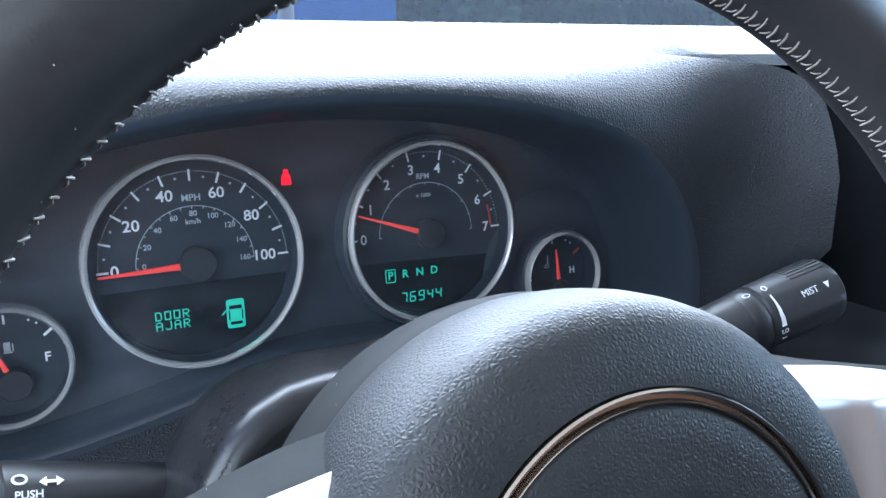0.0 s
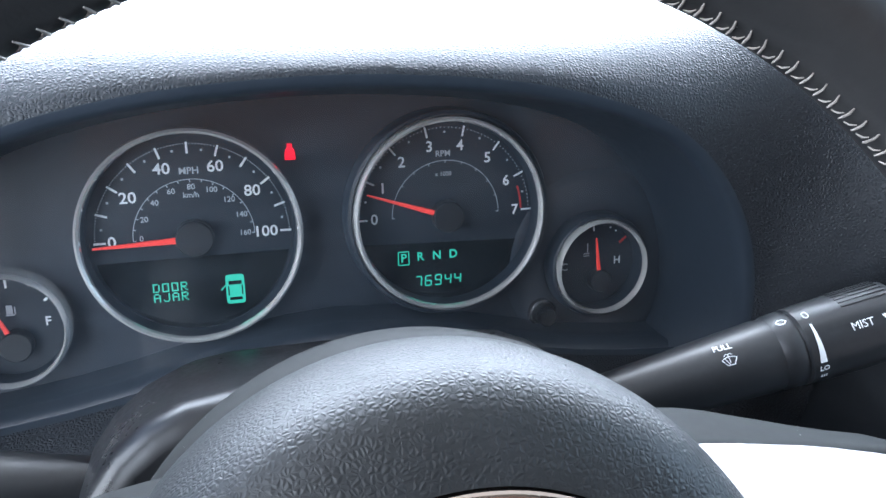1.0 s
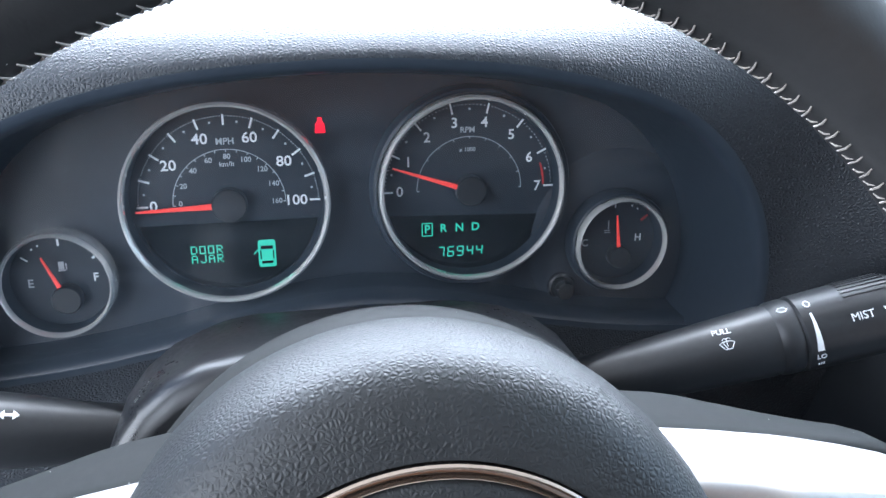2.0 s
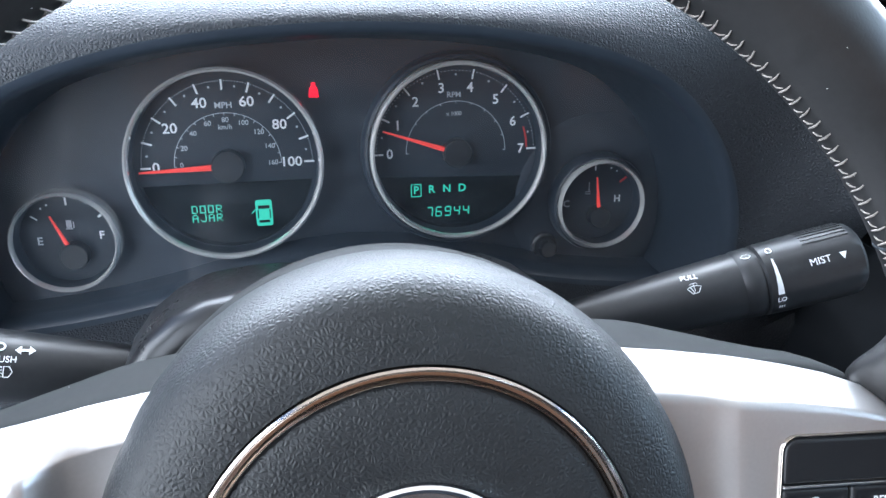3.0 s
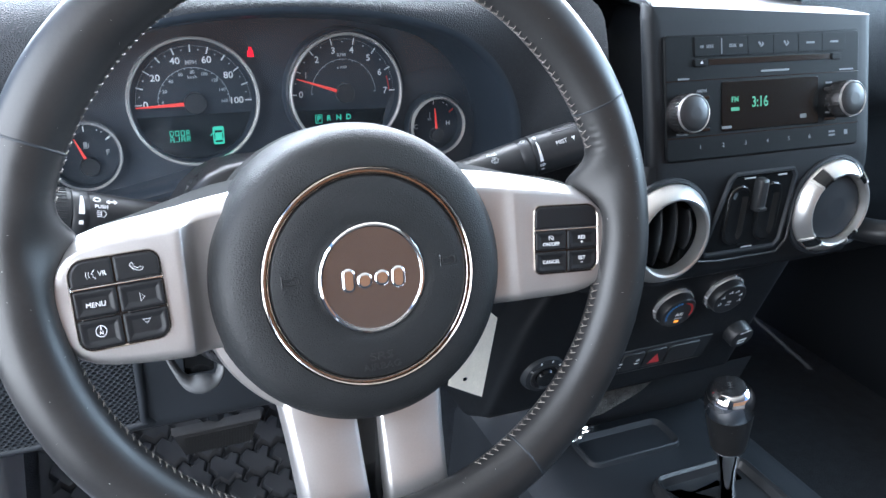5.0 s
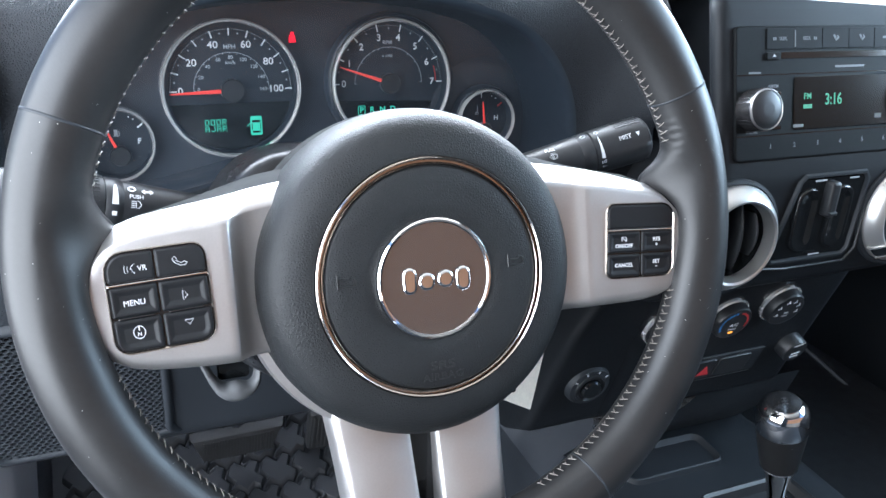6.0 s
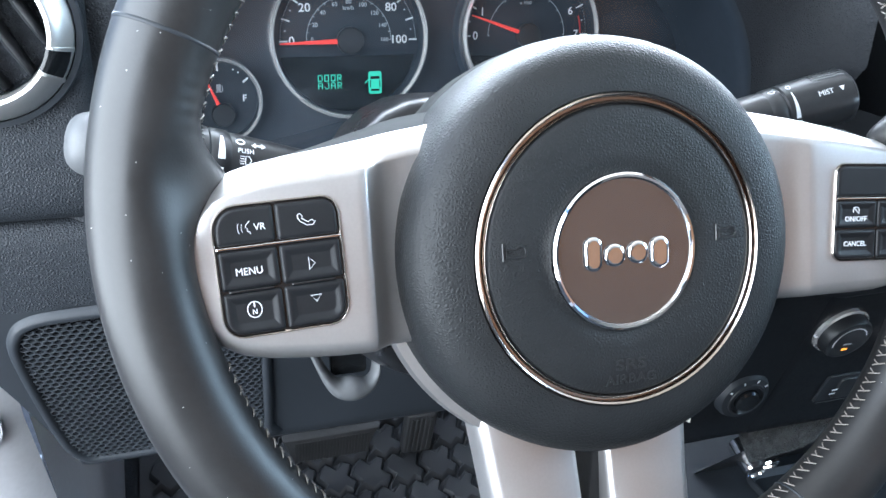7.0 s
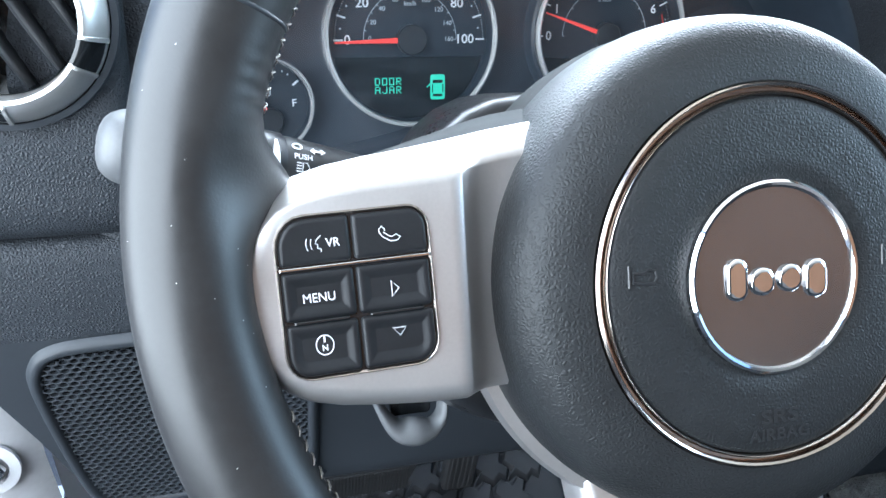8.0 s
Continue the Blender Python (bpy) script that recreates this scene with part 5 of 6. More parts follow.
part("turn_symbol", bm, WHITE, lampst, m=skin(0.0144, 0.0860, 22) @ FLIP, smooth=0)
part("fog_symbol", tube([(0.0020 * math.cos(k), 0.0016 * math.sin(k), 0) for k in np.linspace(0, 5.8, 12)], 0.0004, 5, closed=True), WHITE, lampst, m=skin(0.0148, 0.0950, 26))
rows = []
for a, half in ((30, 0.0006), (15, 0.0012), (0, 0.0016), (-15, 0.0018)):
    rows.append([(0.0162 * math.cos(radians(a)), 0.0162 * math.sin(radians(a)), 0.1045 - half), (0.0162 * math.cos(radians(a)), 0.0162 * math.sin(radians(a)), 0.1045 + half)])
part("dim_wedge", loft(rows, closed=False), WHITE, lampst, smooth=80)
part("dim_mark", bars([(0, 0, 0.0026, 0.0026, 0)], 0), WHITE, lampst, m=skin(0.0162, 0.1045, -34), smooth=0)

# column release lever
lever = thing("tilt_lever", turned(-0.0935, 0.150, -0.1190, 10) @ Matrix.Diagonal((1.08, 1.05, 1.0, 1)), "satin grey-black tilt lever under the steering column", "lever")
rows = []
path = curve([(-0.0215, 0.014, 0), (-0.0165, 0.001, 0), (-0.0110, -0.0115, 0), (-0.0050, -0.0178, 0), (0.0030, -0.0192, 0), (0.0110, -0.0178, 0), (0.0158, -0.0120, 0), (0.0168, -0.0020, 0), (0.0150, 0.010, 0), (0.010, 0.018, 0)], 5)
for k, p in enumerate(path):
    along_ = (path[min(k + 1, len(path) - 1)] - path[max(k - 1, 0)]).normalized()
    side_ = Vector((-along_.y, along_.x, 0))
    f_ = k / (len(path) - 1)
    broad = math.exp(-((f_ - 0.42) / 0.16) ** 2)
    rows.append([p + side_ * (0.0022 + 0.0048 * broad) * math.cos(radians(q)) * (1.25 if math.cos(radians(q)) > 0 else 0.8) + Vector((0, 0, 0.016 - 0.010 * abs(f_ - 0.45) + (0.0070 + 0.0010 * broad) * math.sin(radians(q)))) for q in range(0, 360, 24)])
part("hook", loft(rows, cap0=True, cap1=True), GREYKNOB, lever, "rounded strap", smooth=60)
part("pad", box(0.020, 0.018, 0.003, 0.001, 0.002, -0.004, 0.004), GLOSSBLACK, lever, "dark plate inside the hook")
part("arm", box(0.030, 0.020, 0.060, 0.002, 0, 0.019, -0.055), PLASTIC, lever)

# key tag on a string
tag = thing("key_tag", turned(0.1240, 0.1180, -0.1440, 0), "cream card key tag on a thin string", "tag")
bm = pillow([(-0.0212, -0.0283), (0.0115, -0.0474), (0.0210, 0.0284), (0.0150, 0.0345), (0.0020, 0.0420), (-0.0117, 0.0475)], [(0, 0), (0.0002, 0.0006)])
part("card", bm, PAPER, tag, "cream card", smooth=0)
part("hole", disc(0.0019, 0.0008, 20, cx=-0.0058, cy=-0.0250), GLOSSBLACK, tag, "punched hole", smooth=0)
part("string", tube(curve([(0.010, 0.036, 0.0008), (0.013, 0.044, -0.004), (0.020, 0.050, -0.012), (0.034, 0.046, -0.024)], 5), 0.0006, 6), THREAD, tag)

# ---- centre stack: radio, vents, switches, climate controls ----
radio = thing("car_radio", BACK @ turned(0.3720, 0.1043, 0.0615, 16), "black car radio with two chrome-ringed knobs and a green clock", "radio")
part("faceplate", pillow(rrect(0.206, 0.0975, 0.004), [(0, -0.004), (0, 0.0012), (0.0006, 0.0020), (0.0015, 0.0022)]), RADIOBLACK, radio, "black faceplate")
for i in range(6):
    x = -0.0615 + i * 0.0268
    part("button", box(0.0264, 0.0150, 0.0012, 0.0003, x, 0.0395, 0.0018, 0.0008), RADIOBLACK, radio)
    if i < 2:
        lettering("button_print", "SEEK", 0.0036, RADIOPRINT, radio, x + (0.002 if i == 0 else -0.002), 0.0395, 0.0031)
        part("seek_arrow", bars([(x + (-0.0062 if i == 0 else 0.0062) + d, 0.0395, 0.0012, 0.0022, 0) for d in (-0.0009, 0.0009)], 0.0031), RADIOPRINT, radio, smooth=0)
    elif i < 4:
        part("button_print", bars([(x - 0.0012, 0.0405, 0.0018, 0.0032, 35), (x + 0.0012, 0.0388, 0.0034, 0.0014, 35), (x + 0.0022, 0.0405, 0.0010, 0.0026, 35)], 0.0031), RADIOPRINT, radio, smooth=0)
    else:
        part("button_print", bars([(x, 0.0395, 0.0090, 0.0016, 0)], 0.0031), RADIOPRINT, radio, smooth=0)
part("button_gap", bars([(-0.0481, 0.0395, 0.0009, 0.0120, 0)], 0.0031), RADIOPRINT, radio, smooth=0)
part("disc_slot", box(0.130, 0.0048, 0.0006, 0.0002, 0.004, 0.0275, 0.0021, 0.0008), GLOSSBLACK, radio, "disc slot")
part("eject_button", box(0.013, 0.0055, 0.0022, 0.0006, -0.0690, 0.0272, 0.0020), RADIOBLACK, radio)
bm = bmesh.new()
bm.faces.new([bm.verts.new(p) for p in ((-0.0705, 0.0266, 0.0044), (-0.0675, 0.0266, 0.0044), (-0.0690, 0.0288, 0.0044))])
part("eject_symbol", bm, WHITE, radio, smooth=0)
part("load_button", box(0.010, 0.0055, 0.0022, 0.0006, 0.0745, 0.0272, 0.0020), RADIOBLACK, radio)
part("printed_line", bars([(0.008, 0.0185, 0.030, 0.0016, 0)], 0.0022), RADIOPRINT, radio, smooth=0)
part("upper_groove", bars([(0, 0.0140, 0.204, 0.0007, 0)], 0.0022), GLOSSBLACK, radio, smooth=0)
part("display", pillow(rrect(0.104, 0.0395, 0.002, 0.0035, -0.0080), [(0, 0.0018), (0, 0.0026), (0.0006, 0.0029)]), SCREEN, radio, "dark glass display")
lettering("display_text", "3:16", 0.0120, GREENDIM, radio, -0.0090, -0.0062, 0.0030, wide=0.85, label="dim green clock digits")
lettering("display_text", "FM", 0.0062, GREENDIM, radio, -0.0350, -0.0030, 0.0030)
part("display_text", bars([(-0.0350, -0.0105, 0.0085, 0.0030, 0)], 0.0030), GREENDIM, radio, smooth=0)
part("lower_groove", bars([(0, -0.0300, 0.204, 0.0007, 0)], 0.0022), GLOSSBLACK, radio, smooth=0)
for i in range(6):
    lettering("preset_print", str(i + 1), 0.0048, RADIOPRINT, radio, -0.0700 + i * 0.0232, -0.0385, 0.0022)
part("print", bars([(0.0715, -0.0360, 0.007, 0.0016, 0), (0.0715, -0.0390, 0.007, 0.0016, 0), (0.0880, -0.0375, 0.004, 0.004, 0)], 0.0022), RADIOPRINT, radio, smooth=0)
for sx, ox in ((-1, -0.0735), (1, 0.0620)):
    for y, word in ((0.0055, "AM/FM"), (-0.0085, "SAT"), (-0.0195, "DISC")):
        part("side_button", box(0.013, 0.0030, 0.0020, 0.0005, ox + 0.0055, y - 0.0052, 0.0020, 0.0008), GLOSSBLACK, radio)
        if sx < 0:
            lettering("side_print", word, 0.0034, RADIOPRINT, radio, ox + 0.0055, y, 0.0024)
        else:
            part("side_print", bars([(ox + 0.0055, y, 0.0072, 0.0015, 0)], 0.0024), RADIOPRINT, radio, smooth=0)
for mark in ((-0.086, 0.0155, 0.011, 0.0014, 0), (-0.044, -0.0245, 0.010, 0.0022, 0), (0.038, -0.0205, 0.007, 0.0035, 0), (0.087, 0.0160, 0.016, 0.0012, 0), (0.087, -0.0240, 0.012, 0.0012, 0)):
    part("panel_print", bars([mark], 0.0030), RADIOPRINT, radio, smooth=0)
lettering("panel_print", "VOLUME", 0.0030, RADIOPRINT, radio, -0.088, -0.0272, 0.0024)
for x, y in ((-0.0880, -0.0110), (0.0790, -0.0090)):
    k = part("knob", solid([(0.0148, 0.001), (0.0150, 0.0155), (0.0146, 0.0170), (0.0120, 0.0172)], 48), DARKCHROME, radio, "ribbed metallic knob", m=Matrix.Translation((x, y, 0)))
    part("chrome_ring", lathe([(0.0149, 0.0155), (0.0147, 0.0176), (0.0143, 0.0179), (0.0139, 0.0174)], 48), SILVER, k, "chrome ring")
    part("knob_cap", solid([(0.0140, 0.0170), (0.0134, 0.0178), (0.0100, 0.0190), (0.0050, 0.0195)], 40), SATIN, k, "satin black cap")
    rib = None
    for q in range(36):
        a = radians(10 * q)
        m = Matrix.Translation((0.0151 * math.cos(a), 0.0151 * math.sin(a), 0.0083)) @ Matrix.Rotation(a, 4, "Z")
        if rib is None:
            bm = bmesh.new()
            bmesh.ops.create_cube(bm, size=1.0)
            bmesh.ops.scale(bm, vec=(0.0007, 0.0011, 0.0125), verts=bm.verts)
            rib = part("rib", bm, DARKCHROME, k, m=m)
        else:
            again("rib", rib.data, k, m)


def air_vent(m, label, shut, notched=True, r=0.0425):
    v = thing("air_vent", m, label, "air vent", "round dashboard vents")
    part("ring", lathe([(r, -0.004), (r, 0.0030), (r - 0.0010, 0.0052), (r - 0.0040, 0.0100), (r - 0.0075, 0.0142), (r - 0.0092, 0.0150), (r - 0.0110, 0.0142), (r - 0.0120, 0.0060), (r - 0.0130, -0.012)], 80), VENTSILVER, v, "satin silver ring")
    part("outer_seat", lathe([(r + 0.0042, -0.002), (r + 0.0036, 0.0022), (r + 0.0008, 0.0030), (r, 0.0)], 80), PLASTIC, v, "black seat ring")
    part("barrel", lathe([(r - 0.0126, 0.004), (r - 0.014, -0.010), (r - 0.016, -0.028), (0.0005, -0.030)], 60), GLOSSBLACK, v, "dark barrel")
    for a in (52, 128, 232, 308) if notched else ():
        c, s = math.cos(radians(a)), math.sin(radians(a))
        rows = []
        for da in (-9, -3, 3, 9):
            rows.append([((r - d) * math.cos(radians(a + da)), (r - d) * math.sin(radians(a + da)), z) for d, z in ((0.0008, 0.0054), (0.0038, 0.0104), (0.0073, 0.0147), (0.0092, 0.0155), (0.0113, 0.0146))])
        part("ring_notch", loft(rows, closed=False), GLOSSBLACK, v, "dark slot in the ring", smooth=60)
        for e in (-10.4, 10.4):
            rows = []
            for da, up in ((-1.5, 0.0), (-1.1, 0.0014), (1.1, 0.0014), (1.5, 0.0)):
                rows.append([((r - d + up * 0.8) * math.cos(radians(a + e + da)), (r - d + up * 0.8) * math.sin(radians(a + e + da)), z + up * 0.6) for d, z in ((0.0004, 0.0040), (0.0012, 0.0056), (0.0042, 0.0100), (0.0076, 0.0143), (0.0092, 0.0151), (0.0110, 0.0143))])
            part("ring_lug", loft(rows, closed=False), VENTSILVER, v, "raised lug beside the slot", smooth=60)
    if shut:
        part("flap", solid([(r - 0.0128, -0.002), (r - 0.0130, 0.006), (r - 0.0145, 0.0085), (0.010, 0.0100)], 60), PLASTIC, v, "closed smooth flap")
    else:
        for i in range(4):
            x = -0.0215 + i * 0.0150
            h_ = math.sqrt(max((r - 0.0132) ** 2 - x * x, 0)) * 0.99
            rows = []
            for u in np.linspace(-1, 1, 15):
                bulge = 0.0060 * (1 - u * u)
                rows.append([(x - 0.0012, u * h_, -0.016), (x - 0.0014, u * h_, -0.002 + bulge), (x, u * h_, -0.0005 + bulge), (x + 0.0020, u * h_, -0.002 + bulge), (x + 0.0012, u * h_, -0.016)])
            part("slat", loft(rows, closed=False), SATIN, v, "curved black slat", smooth=60)
    return v


air_vent(BACK @ turned(0.2745, 0.0862, -0.0435, 3), "round silver-ringed air vent with upright black slats", False, False)
air_vent(BACK @ turned(0.4530, 0.0862, -0.0395, 3), "round silver-ringed air vent, its flap closed", True)
air_vent(turned(-0.2625, 0.1850, 0.0640, 3) @ Matrix.Rotation(radians(28), 4, "Z"), "round silver-ringed outer air vent with slanted slats", False, r=0.0450)

sw = thing("window_switch_panel", BACK @ turned(0.3630, 0.0860, -0.0350, 1) @ Matrix.Diagonal((0.97, 0.88, 1, 1)), "black recessed window switch panel", "switch panel")
P = [(-0.0440, -0.0400), (0.0340, -0.0400), (0.0395, -0.034), (0.0440, 0.0340), (0.040, 0.0400), (-0.0240, 0.0400), (-0.0290, 0.0350), (-0.0470, -0.0340)]
part("surround", loft([[(x, y, 0.0) for x, y in inset(P, -0.002)], [(x, y, 0.0025) for x, y in inset(P, -0.001)], [(x, y, 0.0026) for x, y in inset(P, 0.001)], [(x, y, -0.001) for x, y in inset(P, 0.003)]]), PLASTIC, sw)
part("well", pillow(inset(P, 0.003), [(0, -0.004), (0, 0.0008)], cap0=False), GLOSSBLACK, sw, "gloss dark well", smooth=0)
for x in (-0.017, 0.018):
    part("rocker", pillow(rrect(0.025, 0.060, 0.0118, x, -0.001), [(0, 0.0), (0, 0.0026), (0.0012, 0.0036), (0.004, 0.0028), (0.009, 0.0018)]), GLOSSBLACK, sw, "black rocker switch", smooth=60)
part("divider_bar", pillow(rrect(0.0100, 0.0330, 0.003, 0.0030, 0.0185), [(0, 0.0), (0, 0.0070), (0.001, 0.0085), (0.003, 0.0090)]), SATIN, sw, "dark lock switch bar", smooth=60)
part("clip", box(0.0085, 0.0030, 0.0030, 0.0008, 0.0030, 0.0060, 0.0080), SATIN, sw, "dark clip across the bar")
part("print", bars([(-0.010, 0.0362, 0.012, 0.0016, 0), (0.026, 0.0362, 0.010, 0.0016, 0), (0.000, -0.0350, 0.012, 0.0014, 0)], 0.0030), GREYPRINT, sw, smooth=0)
part("lower_bracket", tube([(-0.052, -0.044, 0.002), (-0.030, -0.046, 0.003), (0.036, -0.046, 0.003), (0.046, -0.034, 0.003), (0.048, 0.004, 0.002)], 0.0012, 8), SATIN, sw)


def climate(x, z, label, kind):
    y = 0.1550 + (-0.160 - z) * 0.344
    c = thing("climate_knob", BACK @ turned(x, y, z, -19) @ Matrix.Diagonal((0.83, 0.83, 0.80, 1)), label, "climate knob", "climate control knobs")
    part("base_ring", lathe([(0.0275, -0.002), (0.0270, 0.003), (0.0250, 0.0045), (0.0240, 0.002)], 56), BEZEL, c, "bright base ring")
    part("dial", solid([(0.0240, -0.002), (0.0238, 0.012), (0.0225, 0.0145), (0.0200, 0.0150)], 56), SATIN, c)
    Z = 0.0151
    if kind == "temp":
        for i in range(9):
            part("cold_mark", bars([(*polar(0.0175, 205 - i * 13), 0.0026, 0.0030, 205 - i * 13)], Z), BLUEPRINT, c, smooth=0)
        part("hot_band", arc_band(0.0175, -20, 80, 0.0026, Z + 0.0002, 20), REDPRINT, c, smooth=0)
        lettering("print", "A/C", 0.0066, WHITE, c, 0.001, -0.0015, Z)
        part("print", bars([(0.001, -0.0078, 0.011, 0.0018, 0)], Z), GREYPRINT, c, smooth=0)
        part("pilot_lamp", bars([(0.001, -0.0130, 0.0060, 0.0030, 0)], Z), AMBERLIT, c, "lit amber pilot lamp", smooth=0)
    elif kind == "mode":
        for a in (200, 155, 110, 70, 30, -10):
            x1, y1 = polar(0.0145, a)
            part("mode_mark", bars([(x1 - 0.001, y1 - 0.001, 0.0032, 0.0012, 20), (x1 + 0.001, y1 + 0.0012, 0.0012, 0.0034, 20), (x1 + 0.0022, y1 - 0.0012, 0.0012, 0.0012, 0)], Z), WHITE, c, smooth=0)
        part("print", bars([(0.0, -0.0030, 0.0060, 0.0026, 0), (0.0, -0.0080, 0.008, 0.0014, 0)], Z), GREYPRINT, c, smooth=0)
    else:
        part("mode_mark", arc_band(0.0165, 20, 200, 0.0014, Z + 0.0002, 20), WHITE, c, smooth=0)
        part("print", bars([(0.0, -0.0040, 0.0080, 0.0020, 0)], Z), GREYPRINT, c, smooth=0)
        part("pilot_lamp", bars([(0.0, -0.0110, 0.0060, 0.0026, 0)], Z), AMBERLIT, c, "lit amber pilot lamp", smooth=0)
    for s in (-1, 1):
        part("pointer", box(0.0040, 0.0020, 0.003, 0.0005, s * 0.0262, -0.002, 0.001), WHITE, c)
    return c


climate(0.3590, -0.1595, "black temperature knob with blue and red scale", "temp")
climate(0.4190, -0.1535, "black airflow knob with white symbols", "mode")
climate(0.2890, -0.1600, "black fan knob with a white scale", "fan")

rear = thing("rear_wiper_switch", BACK @ turned(0.4700, 0.1745, -0.2200, -19), "small black round switch with pale marks", "switch")
part("dial", solid([(0.015, -0.003), (0.0148, 0.010), (0.0135, 0.012)], 40), SATIN, rear)
part("print", bars([(0.0, 0.0105, 0.013, 0.0016, 15), (0.001, -0.002, 0.011, 0.0022, 10), (0.001, -0.0065, 0.010, 0.0022, 10)], 0.0122), WHITE, rear, smooth=0)

haz = thing("hazard_switch_strip", BACK @ turned(0.3750, 0.1815, -0.2330, -19), "black switch strip with a red hazard triangle", "switch strip")
part("strip", pillow(rrect(0.128, 0.034, 0.003), [(0, -0.003), (0, 0.002), (0.001, 0.003)]), PLASTIC, haz)
part("strip_edge", bars([(0, 0.0178, 0.126, 0.0010, 0), (0, -0.0178, 0.120, 0.0008, 0)], 0.0032), GREYKNOB, haz, smooth=0)
for x in (-0.036, -0.008, 0.028):
    part("key", box(0.026 if x < 0 else 0.040, 0.026, 0.0022, 0.0007, x, 0, 0.0028), SATIN, haz)
bm = bmesh.new()
bm.faces.new([bm.verts.new(p) for p in ((-0.0150, -0.0075, 0.0053), (0.0005, -0.0075, 0.0053), (-0.0070, 0.0075, 0.0053))])
part("hazard_triangle", bm, mat("red_plastic_lens", (0.55, 0.04, 0.05), 0.35, vary=0.1, vscale=100), haz, "red warning triangle", smooth=0)
part("print", bars([(-0.0300, 0.002, 0.004, 0.0030, 20), (-0.0300, -0.003, 0.005, 0.0016, 0), (-0.0520, 0.001, 0.006, 0.0020, 0), (-0.0520, -0.004, 0.006, 0.0016, 0)], 0.0052), WHITE, haz, smooth=0)

tray = thing("tray_liner", BACK, "speckled dark foam liner in the lower tray", "liner")
rows = [[(0.275, 0.200, -0.318), (0.330, 0.200, -0.312), (0.380, 0.205, -0.298), (0.425, 0.212, -0.275)], [(0.275, 0.235, -0.290), (0.330, 0.235, -0.285), (0.380, 0.238, -0.275), (0.425, 0.240, -0.262)]]
bm = loft(rows, closed=False)
bmesh.ops.solidify(bm, geom=bm.faces[:], thickness=0.004)
part("liner", bm, FOAM, tray)

ign = thing("ignition_switch", set_back(1.055) @ turned(0.227, 0.1680, -0.219, -12) @ Matrix.Diagonal((0.88, 0.88, 0.9, 1)), "round black ignition switch with white marks", "ignition switch")
part("boss", solid([(0.031, -0.07), (0.028, -0.02), (0.0255, -0.002), (0.023, 0.002), (0.019, 0.003)], 48), PLASTIC, ign)
part("key_slot", solid([(0.012, 0.0), (0.0118, 0.006), (0.010, 0.008)], 32), GLOSSBLACK, ign)
part("slot_ring", lathe([(0.0185, 0.002), (0.018, 0.0045), (0.0160, 0.005), (0.0150, 0.003)], 48), SATIN, ign)
for a in (150, 112, 74, 40):
    x, y = polar(0.0212, a)
    part("position_mark", bars([(x, y, 0.0030, 0.0018, a)], 0.0030), WHITE, ign, smooth=0)

# ---- console and selector ----
con = thing("centre_console", BACK, "black plastic centre console with a shallow tray", "console")
prof = [(0.245, -0.64), (0.255, -0.44), (0.262, -0.425), (0.28, -0.415), (0.56, -0.415), (0.58, -0.425), (0.588, -0.44), (0.60, -0.64)]
part("body", loft([[(x, y, z + dz) for x, z in prof] for y, dz in ((0.42, 0.0), (0.30, 0.0), (0.28, 0.003), (-0.10, 0.0), (-0.50, 0.03))], closed=False, cap0=True, cap1=True), PLASTIC, con)
part("riser", loft([[(0.30, 0.300, -0.415), (0.56, 0.300, -0.415)], [(0.30, 0.235, -0.335), (0.56, 0.235, -0.335)], [(0.30, 0.225, -0.300), (0.56, 0.225, -0.300)]], closed=False), PLASTIC, con)
T1 = rrect(0.128, 0.052, 0.012, 0.412, 0.252)
part("tray_rim", loft([[(x, y, -0.414) for x, y in inset(T1, -0.004)], [(x, y, -0.407) for x, y in inset(T1, -0.002)], [(x, y, -0.406) for x, y in T1], [(x, y, -0.410) for x, y in inset(T1, 0.003)], [(x, y, -0.413) for x, y in inset(T1, 0.006)]]), PLASTIC, con, "rounded tray rim")
T2 = rrect(0.130, 0.120, 0.016, 0.456, 0.117)
part("selector_plate", loft([[(x, y, -0.414) for x, y in inset(T2, -0.003)], [(x, y, -0.402) for x, y in inset(T2, -0.001)], [(x, y, -0.400) for x, y in inset(T2, 0.002)], [(x, y, -0.402) for x, y in inset(T2, 0.006)], [(x, y, -0.411) for x, y in inset(T2, 0.010)], [(x, y, -0.411) for x, y in inset(T2, 0.03)]], cap1=True), SATIN, con, "black edged selector surround")

sel = thing("gear_selector", set_back(1.075) @ along((0.452, 0.118, -0.413), (0.411, 0.110, -0.244), (-0.5, -0.8, 0.2)) @ Matrix.Diagonal((0.97, 0.97, 0.975, 1)), "chrome topped black leather gear selector", "gear selector")
part("shaft", solid([(0.0120, 0.0), (0.0100, 0.02), (0.0085, 0.040), (0.0105, 0.068), (0.0150, 0.0935), (0.0160, 0.0990)], 32), CHROME, sel, "chrome shaft")
part("grip", solid([(0.0140, 0.098), (0.0178, 0.1000), (0.0190, 0.104), (0.0206, 0.117), (0.0236, 0.140), (0.0250, 0.1560)], 48), LEATHER, sel, "black leather grip")
part("cap", solid([(0.0248, 0.1535), (0.0254, 0.1555), (0.0256, 0.1640), (0.0248, 0.1735), (0.0218, 0.1815), (0.0165, 0.1852)], 48), CHROME, sel, "polished chrome cap")
part("cap_inlay", solid([(0.0168, 0.1848), (0.0158, 0.1860), (0.0060, 0.1872)], 40), DARKCHROME, sel, "satin metal inlay")
part("lower_ring", lathe([(0.0160, 0.0985), (0.0184, 0.0995), (0.0190, 0.1015), (0.0183, 0.1035)], 48), CHROME, sel, "chrome ring under the grip")
